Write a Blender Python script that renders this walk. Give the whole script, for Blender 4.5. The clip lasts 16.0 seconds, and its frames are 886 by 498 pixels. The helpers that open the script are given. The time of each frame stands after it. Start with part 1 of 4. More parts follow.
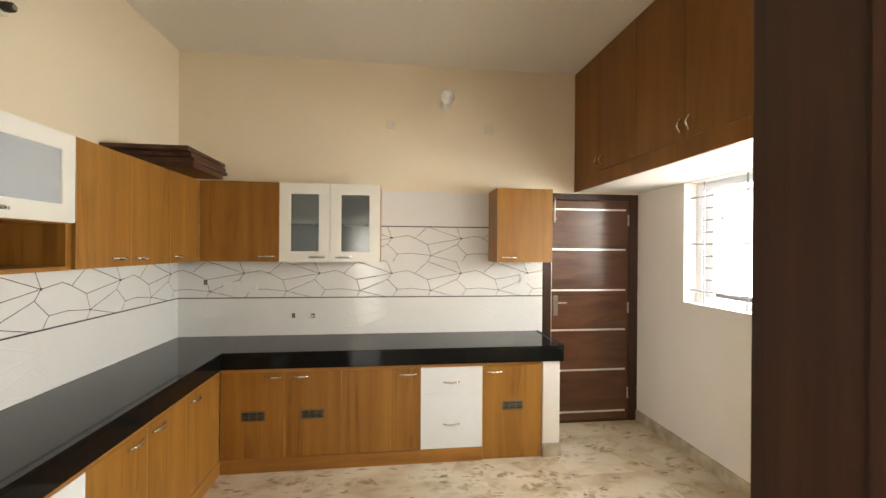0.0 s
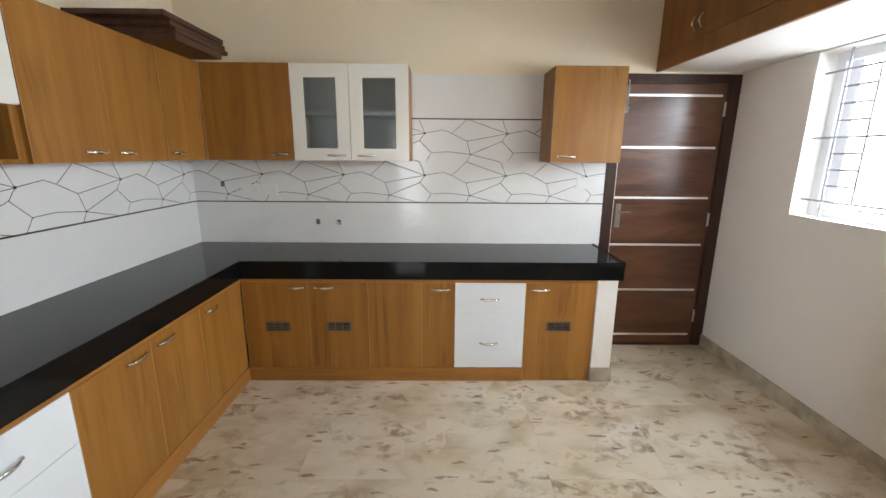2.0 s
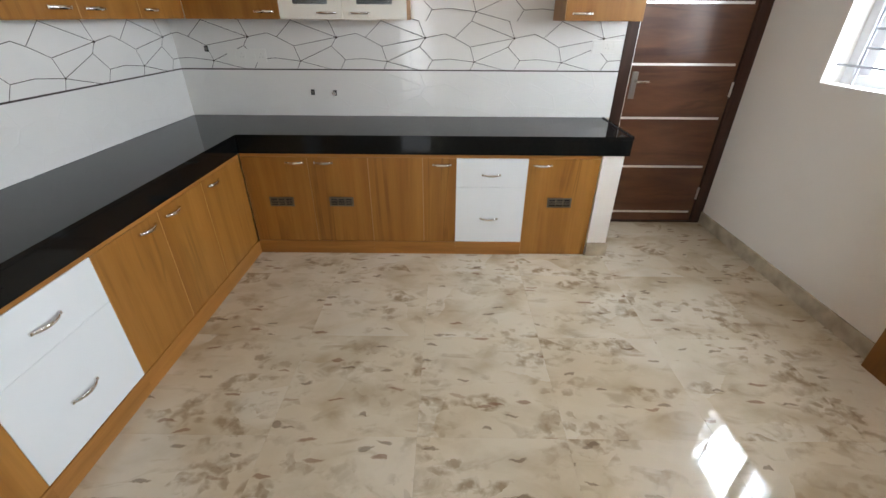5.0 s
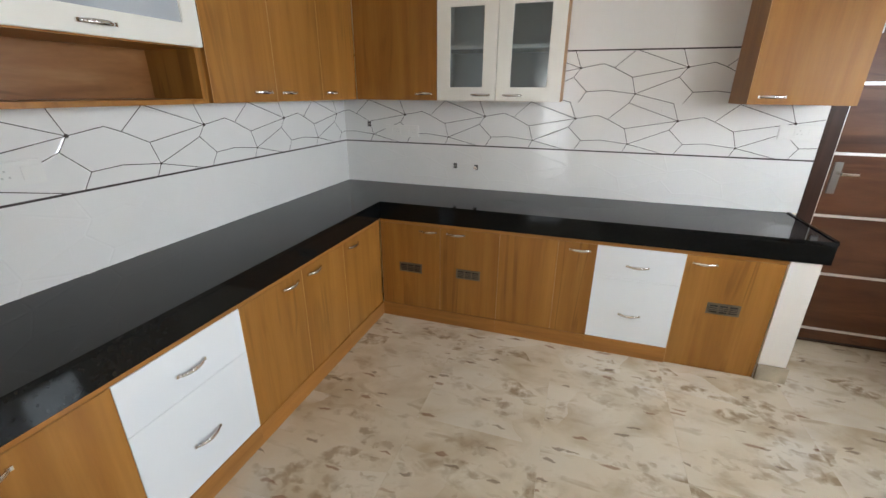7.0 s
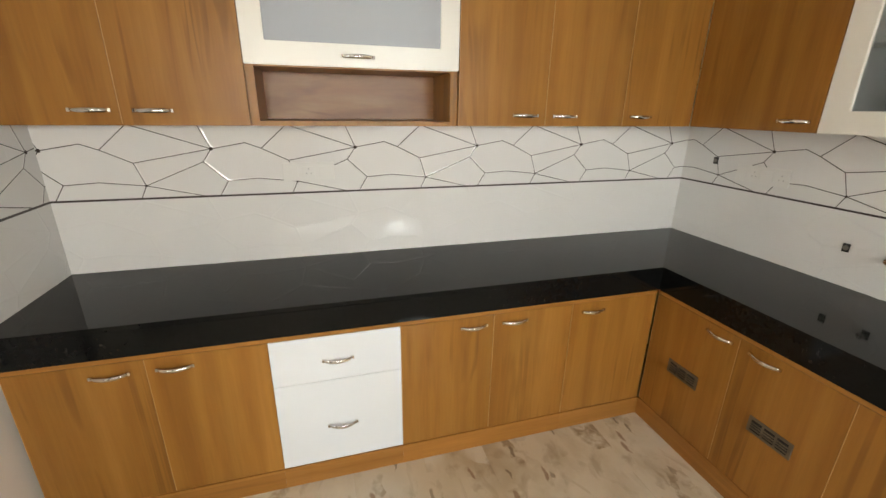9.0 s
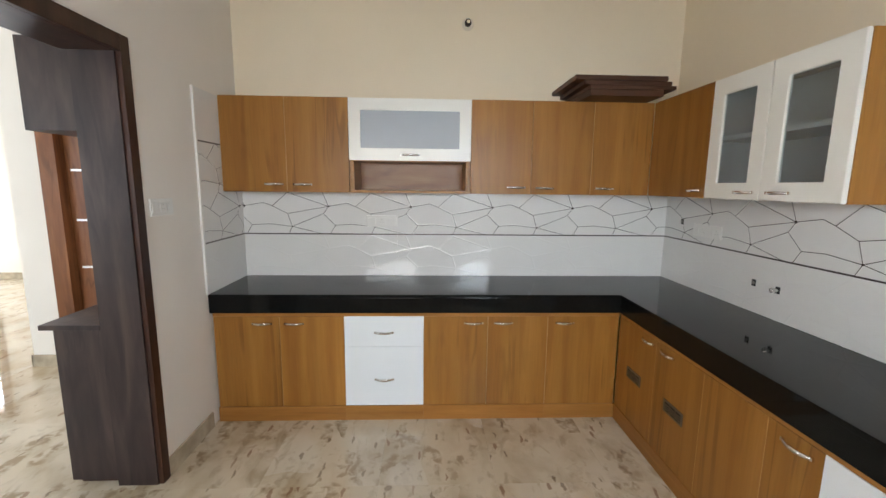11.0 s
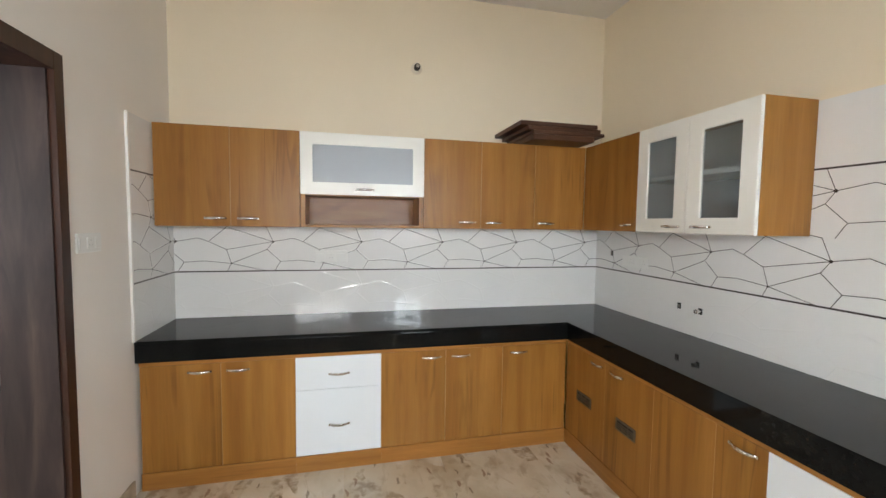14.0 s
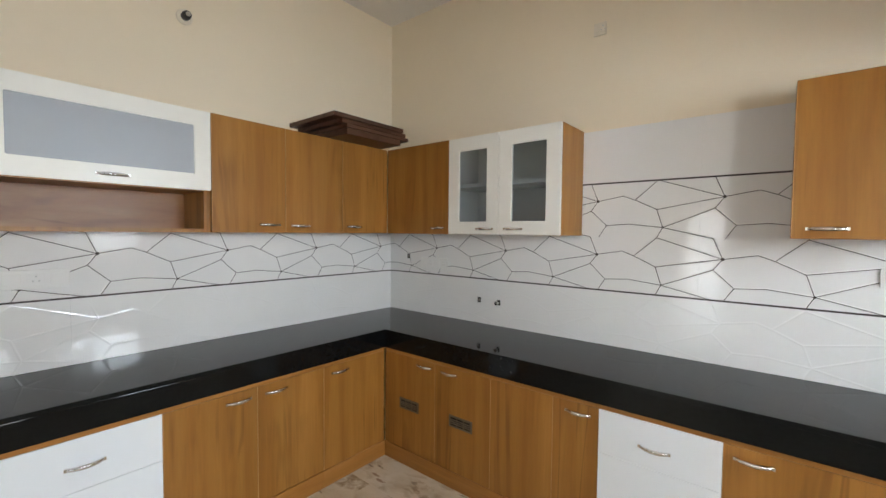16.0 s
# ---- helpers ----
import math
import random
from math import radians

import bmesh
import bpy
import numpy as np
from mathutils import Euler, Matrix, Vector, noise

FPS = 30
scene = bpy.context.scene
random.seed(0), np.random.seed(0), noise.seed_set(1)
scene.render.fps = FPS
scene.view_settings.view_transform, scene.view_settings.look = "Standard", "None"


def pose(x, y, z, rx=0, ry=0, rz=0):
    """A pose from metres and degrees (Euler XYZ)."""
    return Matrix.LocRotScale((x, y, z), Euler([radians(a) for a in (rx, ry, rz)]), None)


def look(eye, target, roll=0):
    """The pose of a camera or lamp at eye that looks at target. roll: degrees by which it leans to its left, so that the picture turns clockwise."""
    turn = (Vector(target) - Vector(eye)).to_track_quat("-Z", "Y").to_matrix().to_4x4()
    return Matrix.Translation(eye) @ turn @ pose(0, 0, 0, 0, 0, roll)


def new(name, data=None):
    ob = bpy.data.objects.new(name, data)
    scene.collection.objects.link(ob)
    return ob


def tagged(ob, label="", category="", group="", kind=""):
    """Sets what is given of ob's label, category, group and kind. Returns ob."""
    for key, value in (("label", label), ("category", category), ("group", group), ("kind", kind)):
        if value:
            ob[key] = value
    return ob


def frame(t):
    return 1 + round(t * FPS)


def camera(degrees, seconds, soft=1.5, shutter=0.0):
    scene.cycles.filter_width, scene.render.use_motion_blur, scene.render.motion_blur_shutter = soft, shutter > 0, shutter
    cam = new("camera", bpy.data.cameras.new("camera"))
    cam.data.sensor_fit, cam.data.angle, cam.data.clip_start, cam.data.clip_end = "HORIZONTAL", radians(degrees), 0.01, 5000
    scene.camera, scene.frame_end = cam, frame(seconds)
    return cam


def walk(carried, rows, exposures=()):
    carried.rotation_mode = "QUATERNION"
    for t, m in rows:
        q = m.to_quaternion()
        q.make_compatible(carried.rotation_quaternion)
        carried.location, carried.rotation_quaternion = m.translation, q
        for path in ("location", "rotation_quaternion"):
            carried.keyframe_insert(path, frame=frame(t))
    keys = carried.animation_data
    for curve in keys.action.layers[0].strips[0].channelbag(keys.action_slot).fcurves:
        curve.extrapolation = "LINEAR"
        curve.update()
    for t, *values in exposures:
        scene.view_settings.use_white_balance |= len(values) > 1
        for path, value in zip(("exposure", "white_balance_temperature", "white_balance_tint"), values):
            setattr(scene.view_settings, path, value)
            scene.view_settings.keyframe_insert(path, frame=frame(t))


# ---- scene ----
cam = camera(93.9, 16.0)
METRES, EYE, TILT, LEAN, TURN = 4.09, 1.558, 0.0, 0.0, -7.1
ROWS = [
    (0.0, 0.0, 0.0, 0.0, 0.0, -0.03, -0.4),
    (0.5, 0.0005, 0.078, 0.0028, 3.5, -0.75, -0.43),
    (1.0, 0.0122, 0.1028, 0.0036, 5.21, -2.88, -0.47),
    (1.5, 0.0136, 0.108, -0.004, 6.2, -7.11, -0.46),
    (2.0, 0.0134, 0.1137, -0.0143, 6.64, -12.9, -0.45),
    (2.5, 0.0149, 0.1192, -0.0271, 6.93, -19.86, -0.37),
    (3.0, 0.0156, 0.1256, -0.0407, 7.14, -26.63, -0.32),
    (5.5, 0.0244, 0.1106, -0.0159, 8.09, -29.32, -0.28),
    (6.0, 0.0239, 0.112, -0.0131, 10.34, -25.49, -0.4),
    (6.5, 0.019, 0.1238, -0.0143, 15.96, -22.45, -0.34),
    (7.0, -0.0031, 0.1507, -0.0134, 25.26, -20.79, -0.37),
    (7.5, -0.0111, 0.1915, -0.0093, 38.29, -19.98, -0.47),
    (8.0, -0.0082, 0.2397, -0.0097, 53.56, -19.62, -0.6),
    (8.5, -0.001, 0.3086, -0.0078, 68.54, -19.29, -0.71),
    (9.0, 0.0265, 0.3704, -0.0083, 81.03, -18.86, -0.76),
    (11.5, 0.3008, 0.4731, -0.0149, 95.91, -7.39, -0.71),
    (12.0, 0.304, 0.4748, -0.0165, 95.65, -5.67, -0.71),
    (12.5, 0.3052, 0.4744, -0.0181, 94.9, -4.72, -0.72),
    (13.0, 0.3002, 0.4644, -0.0168, 92.79, -4.3, -0.75),
    (13.5, 0.291, 0.4375, -0.0151, 89.15, -3.97, -0.77),
    (14.0, 0.2782, 0.4126, -0.0166, 83.91, -3.6, -0.75),
    (14.5, 0.2507, 0.3942, -0.0214, 76.69, -3.17, -0.74),
    (15.0, 0.2189, 0.3726, -0.0197, 68.02, -2.8, -0.66),
    (15.5, 0.1931, 0.3394, -0.0195, 57.47, -2.47, -0.59),
    (16.0, 0.164, 0.3087, -0.0231, 46.52, -2.3, -0.56),
]
walk(cam, [(t, pose(0, 0, EYE, TILT, LEAN, TURN) @ pose(METRES * x, METRES * y, METRES * z, 90 + pitch, roll, yaw)) for t, x, y, z, yaw, pitch, roll in ROWS], [(0.0, 0.48, 7500, 10), (0.5, 0.28, 6450, 10), (1.5, 0.28, 6350, 10), (3.0, 0.25, 6250, 10), (6.5, 0.18, 6250, 10), (7.5, 0.33, 6350, 10), (8.0, 0.35, 6600, 10), (8.5, 0.41, 6950, 10), (9.0, 0.43, 7250, 10), (11.5, 0.14, 6250, 10), (12.5, 0.14, 6250, 10), (13.5, 0.27, 6450, 10), (14.5, 0.36, 6400, 10), (15.5, 0.19, 6300, 10), (16.0, 0.19, 6300, 10)])

# the light: a sunlit sky outside a kitchen window, a glazed opening in the hall
world = bpy.data.worlds.new("sky")
scene.world = world
world.use_nodes = True
wn = world.node_tree
sky = wn.nodes.new("ShaderNodeTexSky")
sky.sky_type, sky.sun_disc = "NISHITA", False
sky.sun_elevation, sky.sun_rotation = radians(42), radians(240)
wn.links.new(sky.outputs[0], wn.nodes["Background"].inputs[0])
wn.nodes["Background"].inputs[1].default_value = 0.12
sun_data = bpy.data.lights.new("sun", "SUN")
sun_data.energy, sun_data.angle, sun_data.color = 4.0, radians(0.5), (1, 0.95, 0.87)
sun = new("sun", sun_data)
sun.matrix_world = look((-8.6, -5, 9), (0, 0, 0))


def area(name, eye, target, sx, sy, watts, color):
    d = bpy.data.lights.new(name, "AREA")
    d.shape, d.size, d.size_y, d.energy, d.color = "RECTANGLE", sx, sy, watts, color
    o = new(name, d)
    o.matrix_world = look(eye, target)


area("window_daylight", (2.75, 2.47, 1.92), (0, 2.47, 0.6), 1.15, 0.9, 90, (0.80, 0.92, 1.0))
# added fill lamp, aimed up to brighten the west and south walls
area("side_fill_light", (2.30, 1.18, 1.67), (0, 1.18, 3.2), 0.86, 0.46, 27, (1.0, 0.98, 0.93))
area("hall_daylight", (-5.5, -5.75, 1.2), (0, -5.75, 1.2), 1.4, 2.1, 390, (0.80, 0.91, 1.0))
# added fill lamp for the hall, behind an unseen window
area("hall_fill_light", (2.5, -3.0, 1.5), (0, -3.0, 1.5), 2.2, 1.4, 78, (0.80, 0.92, 1.0))

area("hall_entrance_daylight", (-0.75, -6.72, 1.05), (-0.75, 0, 1.05), 0.84, 2.0, 36, (0.95, 0.98, 1.0))


# ---- materials ----
def mat(name, base, rough=0.5, metal=0.0, var=0.0, scale=3.0, bump=0.0, bscale=60.0, coat=0.0, spec=0.5):
    m = bpy.data.materials.new(name)
    m.use_nodes = True
    nt = m.node_tree
    b = nt.nodes["Principled BSDF"]
    b.inputs["Roughness"].default_value = rough
    b.inputs["Metallic"].default_value = metal
    b.inputs["Coat Weight"].default_value = coat
    b.inputs["Coat Roughness"].default_value = 0.08
    b.inputs["Specular IOR Level"].default_value = spec
    b.inputs["Base Color"].default_value = (*base, 1)
    if var or bump:
        tc = nt.nodes.new("ShaderNodeTexCoord")
    if var:
        a = nt.nodes.new("ShaderNodeTexNoise")
        a.inputs["Scale"].default_value, a.inputs["Detail"].default_value = scale, 6
        nt.links.new(tc.outputs["Object"], a.inputs["Vector"])
        r = nt.nodes.new("ShaderNodeValToRGB")
        r.color_ramp.elements[0].position, r.color_ramp.elements[1].position = 0.3, 0.7
        r.color_ramp.elements[0].color = (*[c * (1 - var) for c in base], 1)
        r.color_ramp.elements[1].color = (*[min(1, c * (1 + var)) for c in base], 1)
        nt.links.new(a.outputs["Fac"], r.inputs[0])
        nt.links.new(r.outputs[0], b.inputs["Base Color"])
    if bump:
        a = nt.nodes.new("ShaderNodeTexNoise")
        a.inputs["Scale"].default_value, a.inputs["Detail"].default_value = bscale, 5
        nt.links.new(tc.outputs["Object"], a.inputs["Vector"])
        bp = nt.nodes.new("ShaderNodeBump")
        bp.inputs["Strength"].default_value, bp.inputs["Distance"].default_value = bump, 0.004
        nt.links.new(a.outputs["Fac"], bp.inputs["Height"])
        nt.links.new(bp.outputs[0], b.inputs["Normal"])
    return m


def wood(name, dark, mid, light, rough, squash=(9.0, 9.0, 0.55), streak=0.5, coat=0.0):
    """Veneer: long grain, broader strips of tone, and a few dark figure lines."""
    m = bpy.data.materials.new(name)
    m.use_nodes = True
    nt = m.node_tree
    L, N = nt.links.new, nt.nodes.new
    b = nt.nodes["Principled BSDF"]
    tc, oi = N("ShaderNodeTexCoord"), N("ShaderNodeObjectInfo")
    off = N("ShaderNodeVectorMath")
    off.operation = "SCALE"
    off.inputs[0].default_value = (7.3, 5.1, 3.7)
    L(oi.outputs["Random"], off.inputs["Scale"])
    add = N("ShaderNodeVectorMath")
    L(tc.outputs["Object"], add.inputs[0])
    L(off.outputs[0], add.inputs[1])
    mp = N("ShaderNodeMapping")
    mp.inputs["Scale"].default_value = squash
    L(add.outputs[0], mp.inputs["Vector"])
    n1 = N("ShaderNodeTexNoise")
    n1.inputs["Scale"].default_value, n1.inputs["Detail"].default_value, n1.inputs["Distortion"].default_value = 2.2, 8, 0.6
    L(mp.outputs[0], n1.inputs["Vector"])
    r = N("ShaderNodeValToRGB")
    e = r.color_ramp.elements
    e[0].position, e[0].color = 0.28, (*dark, 1)
    e[1].position, e[1].color = 0.72, (*light, 1)
    k = e.new(0.5)
    k.color = (*mid, 1)
    L(n1.outputs["Fac"], r.inputs[0])
    n2 = N("ShaderNodeTexNoise")
    n2.inputs["Scale"].default_value, n2.inputs["Detail"].default_value, n2.inputs["Distortion"].default_value = 0.75, 3, 1.8
    L(mp.outputs[0], n2.inputs["Vector"])
    wv = N("ShaderNodeMath")
    wv.operation = "MULTIPLY"
    wv.inputs[1].default_value = 27.0
    L(n2.outputs["Fac"], wv.inputs[0])
    sn = N("ShaderNodeMath")
    sn.operation = "SINE"
    L(wv.outputs[0], sn.inputs[0])
    r2 = N("ShaderNodeValToRGB")
    r2.color_ramp.elements[0].position, r2.color_ramp.elements[1].position = 0.72, 1.0
    r2.color_ramp.elements[0].color, r2.color_ramp.elements[1].color = (0, 0, 0, 1), (streak, streak, streak, 1)
    L(sn.outputs[0], r2.inputs[0])
    n3 = N("ShaderNodeTexNoise")
    n3.inputs["Scale"].default_value, n3.inputs["Detail"].default_value = 2.6, 2
    L(add.outputs[0], n3.inputs["Vector"])
    gate = N("ShaderNodeMapRange")
    gate.inputs[1].default_value, gate.inputs[2].default_value = 0.44, 0.62
    L(n3.outputs["Fac"], gate.inputs[0])
    mul = N("ShaderNodeMath")
    mul.operation = "MULTIPLY"
    L(r2.outputs[0], mul.inputs[0])
    L(gate.outputs[0], mul.inputs[1])
    mx = N("ShaderNodeMix")
    mx.data_type = "RGBA"
    L(mul.outputs[0], mx.inputs[0])
    L(r.outputs[0], mx.inputs[6])
    mx.inputs[7].default_value = (*[c * 0.55 for c in dark], 1)
    blot = N("ShaderNodeTexNoise")
    blot.inputs["Scale"].default_value, blot.inputs["Detail"].default_value, blot.inputs["Distortion"].default_value = 0.7, 4, 0.8
    L(mp.outputs[0], blot.inputs["Vector"])
    br = N("ShaderNodeMapRange")
    br.inputs[1].default_value, br.inputs[2].default_value, br.inputs[3].default_value, br.inputs[4].default_value = 0.3, 0.7, 0.86, 1.10
    L(blot.outputs["Fac"], br.inputs[0])
    fib = N("ShaderNodeTexNoise")
    fib.inputs["Scale"].default_value, fib.inputs["Detail"].default_value = 18, 6
    L(mp.outputs[0], fib.inputs["Vector"])
    fr = N("ShaderNodeMapRange")
    fr.inputs[1].default_value, fr.inputs[2].default_value, fr.inputs[3].default_value, fr.inputs[4].default_value = 0.3, 0.7, 0.94, 1.05
    L(fib.outputs["Fac"], fr.inputs[0])
    both = N("ShaderNodeMath")
    both.operation = "MULTIPLY"
    L(br.outputs[0], both.inputs[0])
    L(fr.outputs[0], both.inputs[1])
    tone = N("ShaderNodeVectorMath")
    tone.operation = "SCALE"
    L(mx.outputs[2], tone.inputs[0])
    L(both.outputs[0], tone.inputs["Scale"])
    L(tone.outputs[0], b.inputs["Base Color"])
    fine = N("ShaderNodeTexNoise")
    fine.inputs["Scale"].default_value, fine.inputs["Detail"].default_value = 22, 4
    L(mp.outputs[0], fine.inputs["Vector"])
    bp = N("ShaderNodeBump")
    bp.inputs["Strength"].default_value, bp.inputs["Distance"].default_value = 0.12, 0.002
    L(fine.outputs["Fac"], bp.inputs["Height"])
    L(bp.outputs[0], b.inputs["Normal"])
    b.inputs["Roughness"].default_value = rough
    b.inputs["Specular IOR Level"].default_value = 0.35
    b.inputs["Coat Weight"].default_value = coat
    b.inputs["Coat Roughness"].default_value = 0.15
    return m


def marble(name):
    """Polished cream marble with grey clouds and scattered brown flakes."""
    m = bpy.data.materials.new(name)
    m.use_nodes = True
    nt = m.node_tree
    L, N = nt.links.new, nt.nodes.new
    b = nt.nodes["Principled BSDF"]
    tc, oi = N("ShaderNodeTexCoord"), N("ShaderNodeObjectInfo")
    off = N("ShaderNodeVectorMath")
    off.operation = "SCALE"
    off.inputs[0].default_value = (31.0, 17.0, 9.0)
    L(oi.outputs["Random"], off.inputs["Scale"])
    add = N("ShaderNodeVectorMath")
    L(tc.outputs["Object"], add.inputs[0])
    L(off.outputs[0], add.inputs[1])

    here = N("ShaderNodeNewGeometry")

    def noise_tex(scale, detail, dist=0.0, stretch=None, turn=0.0, through_joints=False):
        spot = here.outputs["Position"] if through_joints else add.outputs[0]
        n = N("ShaderNodeTexNoise")
        n.inputs["Scale"].default_value, n.inputs["Detail"].default_value, n.inputs["Distortion"].default_value = scale, detail, dist
        if stretch:
            mp = N("ShaderNodeMapping")
            mp.inputs["Scale"].default_value, mp.inputs["Rotation"].default_value = stretch, (0, 0, radians(turn))
            L(spot, mp.inputs["Vector"])
            L(mp.outputs[0], n.inputs["Vector"])
        else:
            L(spot, n.inputs["Vector"])
        return n

    def ramp(src, lo, hi):
        r = N("ShaderNodeMapRange")
        r.inputs[1].default_value, r.inputs[2].default_value = lo, hi
        L(src, r.inputs[0])
        return r.outputs[0]

    def mix(fac, a, c):
        x = N("ShaderNodeMix")
        x.data_type = "RGBA"
        L(fac, x.inputs[0])
        if isinstance(a, tuple):
            x.inputs[6].default_value = (*a, 1)
        else:
            L(a, x.inputs[6])
        x.inputs[7].default_value = (*c, 1)
        return x.outputs[2]

    def times(a, c):
        x = N("ShaderNodeMath")
        x.operation = "MULTIPLY"
        L(a, x.inputs[0])
        if isinstance(c, float):
            x.inputs[1].default_value = c
        else:
            L(c, x.inputs[1])
        return x.outputs[0]

    def flakes(scale, stretch, turn, share, warp):
        """Broken fragments: single cells of a stretched, warped cell pattern."""
        mp = N("ShaderNodeMapping")
        mp.inputs["Scale"].default_value, mp.inputs["Rotation"].default_value = stretch, (0, 0, radians(turn))
        w = N("ShaderNodeTexNoise")
        w.inputs["Scale"].default_value, w.inputs["Detail"].default_value = scale * 0.8, 8
        L(add.outputs[0], w.inputs["Vector"])
        k = N("ShaderNodeVectorMath")
        k.operation = "MULTIPLY_ADD"
        k.inputs[1].default_value = (warp, warp, 0)
        L(w.outputs["Color"], k.inputs[0])
        L(add.outputs[0], k.inputs[2])
        L(k.outputs[0], mp.inputs["Vector"])
        v = N("ShaderNodeTexVoronoi")
        v.voronoi_dimensions = "2D"
        v.inputs["Scale"].default_value = scale
        L(mp.outputs[0], v.inputs["Vector"])
        x = N("ShaderNodeSeparateColor")
        L(v.outputs["Color"], x.inputs[0])
        return times(ramp(x.outputs[0], 1.0 - share, 1.0 - share * 0.75), ramp(v.outputs["Distance"], 0.62, 0.42))

    col = mix(ramp(noise_tex(1.7, 5, 0.4, None, 0.0, True).outputs[0], 0.35, 0.68), (0.64, 0.555, 0.43), (0.55, 0.45, 0.32))
    clouds = ramp(noise_tex(3.2, 8, 0.3, (1, 1.5, 1), 35, True).outputs[0], 0.47, 0.70)
    col = mix(times(clouds, 0.8), col, (0.41, 0.315, 0.20))
    slabs = flakes(2.6, (1, 1.5, 1), 20, 0.40, 0.30)
    col = mix(times(slabs, 0.5), col, (0.68, 0.61, 0.50))
    patch = ramp(noise_tex(2.0, 3, 0.0, None, 0.0, True).outputs[0], 0.44, 0.60)
    grit = ramp(noise_tex(20, 7, 0.3).outputs[0], 0.42, 0.60)
    broad = flakes(4.2, (1, 2.6, 1), -22, 0.10, 0.22)
    col = mix(times(times(broad, grit), 0.8), col, (0.27, 0.19, 0.11))
    mid = flakes(8.0, (1, 2.0, 1), 38, 0.34, 0.22)
    col = mix(times(times(times(mid, patch), grit), 0.75), col, (0.29, 0.21, 0.13))
    fine = flakes(13.0, (1, 1.8, 1), -48, 0.30, 0.16)
    col = mix(times(times(times(fine, patch), grit), 0.75), col, (0.30, 0.22, 0.14))
    veil = ramp(noise_tex(5.5, 8, 0.8, (1, 2.0, 1), -30).outputs[0], 0.57, 0.70)
    col = mix(times(veil, 0.55), col, (0.33, 0.25, 0.16))
    small = flakes(17.0, (1, 3.4, 1), 55, 0.013, 0.07)
    col = mix(times(small, 0.6), col, (0.13, 0.08, 0.048))
    rust = flakes(13.0, (1, 4.0, 1), -70, 0.012, 0.06)
    col = mix(times(rust, 0.6), col, (0.18, 0.07, 0.032))
    L(col, b.inputs["Base Color"])
    b.inputs["Roughness"].default_value = 0.03
    b.inputs["Specular IOR Level"].default_value = 0.7
    wob = N("ShaderNodeTexNoise")
    wob.inputs["Scale"].default_value = 5
    L(add.outputs[0], wob.inputs["Vector"])
    bp = N("ShaderNodeBump")
    bp.inputs["Strength"].default_value, bp.inputs["Distance"].default_value = 0.02, 0.003
    L(wob.outputs[0], bp.inputs["Height"])
    L(bp.outputs[0], b.inputs["Normal"])
    return m


def glass_mat(name, tint, clear, rough=0.02):
    m = bpy.data.materials.new(name)
    m.use_nodes = True
    nt = m.node_tree
    nt.nodes.remove(nt.nodes["Principled BSDF"])
    tr, gl, mx, lw, pw, fr = (nt.nodes.new("ShaderNode" + k) for k in ("BsdfTransparent", "BsdfGlossy", "MixShader", "LayerWeight", "Math", "Math"))
    tr.inputs[0].default_value = (*[c * clear for c in tint], 1)
    gl.inputs["Roughness"].default_value = rough
    lw.inputs[0].default_value = 0.5
    pw.operation, fr.operation = "POWER", "MULTIPLY_ADD"
    pw.inputs[1].default_value = 4.0
    fr.inputs[1].default_value, fr.inputs[2].default_value = 0.85, 0.05
    nt.links.new(lw.outputs["Facing"], pw.inputs[0])
    nt.links.new(pw.outputs[0], fr.inputs[0])
    nt.links.new(fr.outputs[0], mx.inputs[0])
    nt.links.new(tr.outputs[0], mx.inputs[1])
    nt.links.new(gl.outputs[0], mx.inputs[2])
    nt.links.new(mx.outputs[0], nt.nodes["Material Output"].inputs[0])
    return m


def frosted(name, body, milk=0.22):
    """Half clear, half milky grey glass with a glossy face."""
    m = glass_mat(name, (0.91, 0.94, 0.94), 0.98, 0.10)
    nt = m.node_tree
    tr = [n for n in nt.nodes if n.type == "BSDF_TRANSPARENT"][0]
    first = [n for n in nt.nodes if n.type == "MIX_SHADER"][0]
    di, mx = nt.nodes.new("ShaderNodeBsdfDiffuse"), nt.nodes.new("ShaderNodeMixShader")
    di.inputs[0].default_value = (*body, 1)
    mx.inputs[0].default_value = milk
    nt.links.new(tr.outputs[0], mx.inputs[1])
    nt.links.new(di.outputs[0], mx.inputs[2])
    nt.links.new(mx.outputs[0], first.inputs[1])
    return m


CREAM = mat("cream_wall_paint", (0.82, 0.715, 0.545), 0.75, var=0.025, scale=1.3, bump=0.10, bscale=45)
OFFWHITE = mat("off_white_wall_paint", (0.81, 0.765, 0.71), 0.75, var=0.025, scale=1.3, bump=0.10, bscale=45)
CEIL = mat("ceiling_paint", (0.80, 0.76, 0.70), 0.85, var=0.02, scale=1.0, bump=0.08, bscale=40)
TEAK = wood("teak_veneer", (0.270, 0.110, 0.019), (0.325, 0.142, 0.027), (0.378, 0.176, 0.038), 0.36, squash=(5.5, 5.5, 0.34), streak=0.52)
TEAK_H = wood("teak_veneer_lengthwise", (0.30, 0.125, 0.026), (0.36, 0.155, 0.033), (0.41, 0.185, 0.046), 0.36, squash=(0.5, 0.5, 7.0), streak=0.3)
TEAK_IN = wood("teak_board_inside", (0.22, 0.090, 0.026), (0.29, 0.128, 0.043), (0.36, 0.175, 0.068), 0.34, squash=(5, 0.9, 5))
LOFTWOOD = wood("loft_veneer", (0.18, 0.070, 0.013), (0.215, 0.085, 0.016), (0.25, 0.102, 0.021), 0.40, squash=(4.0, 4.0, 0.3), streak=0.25)
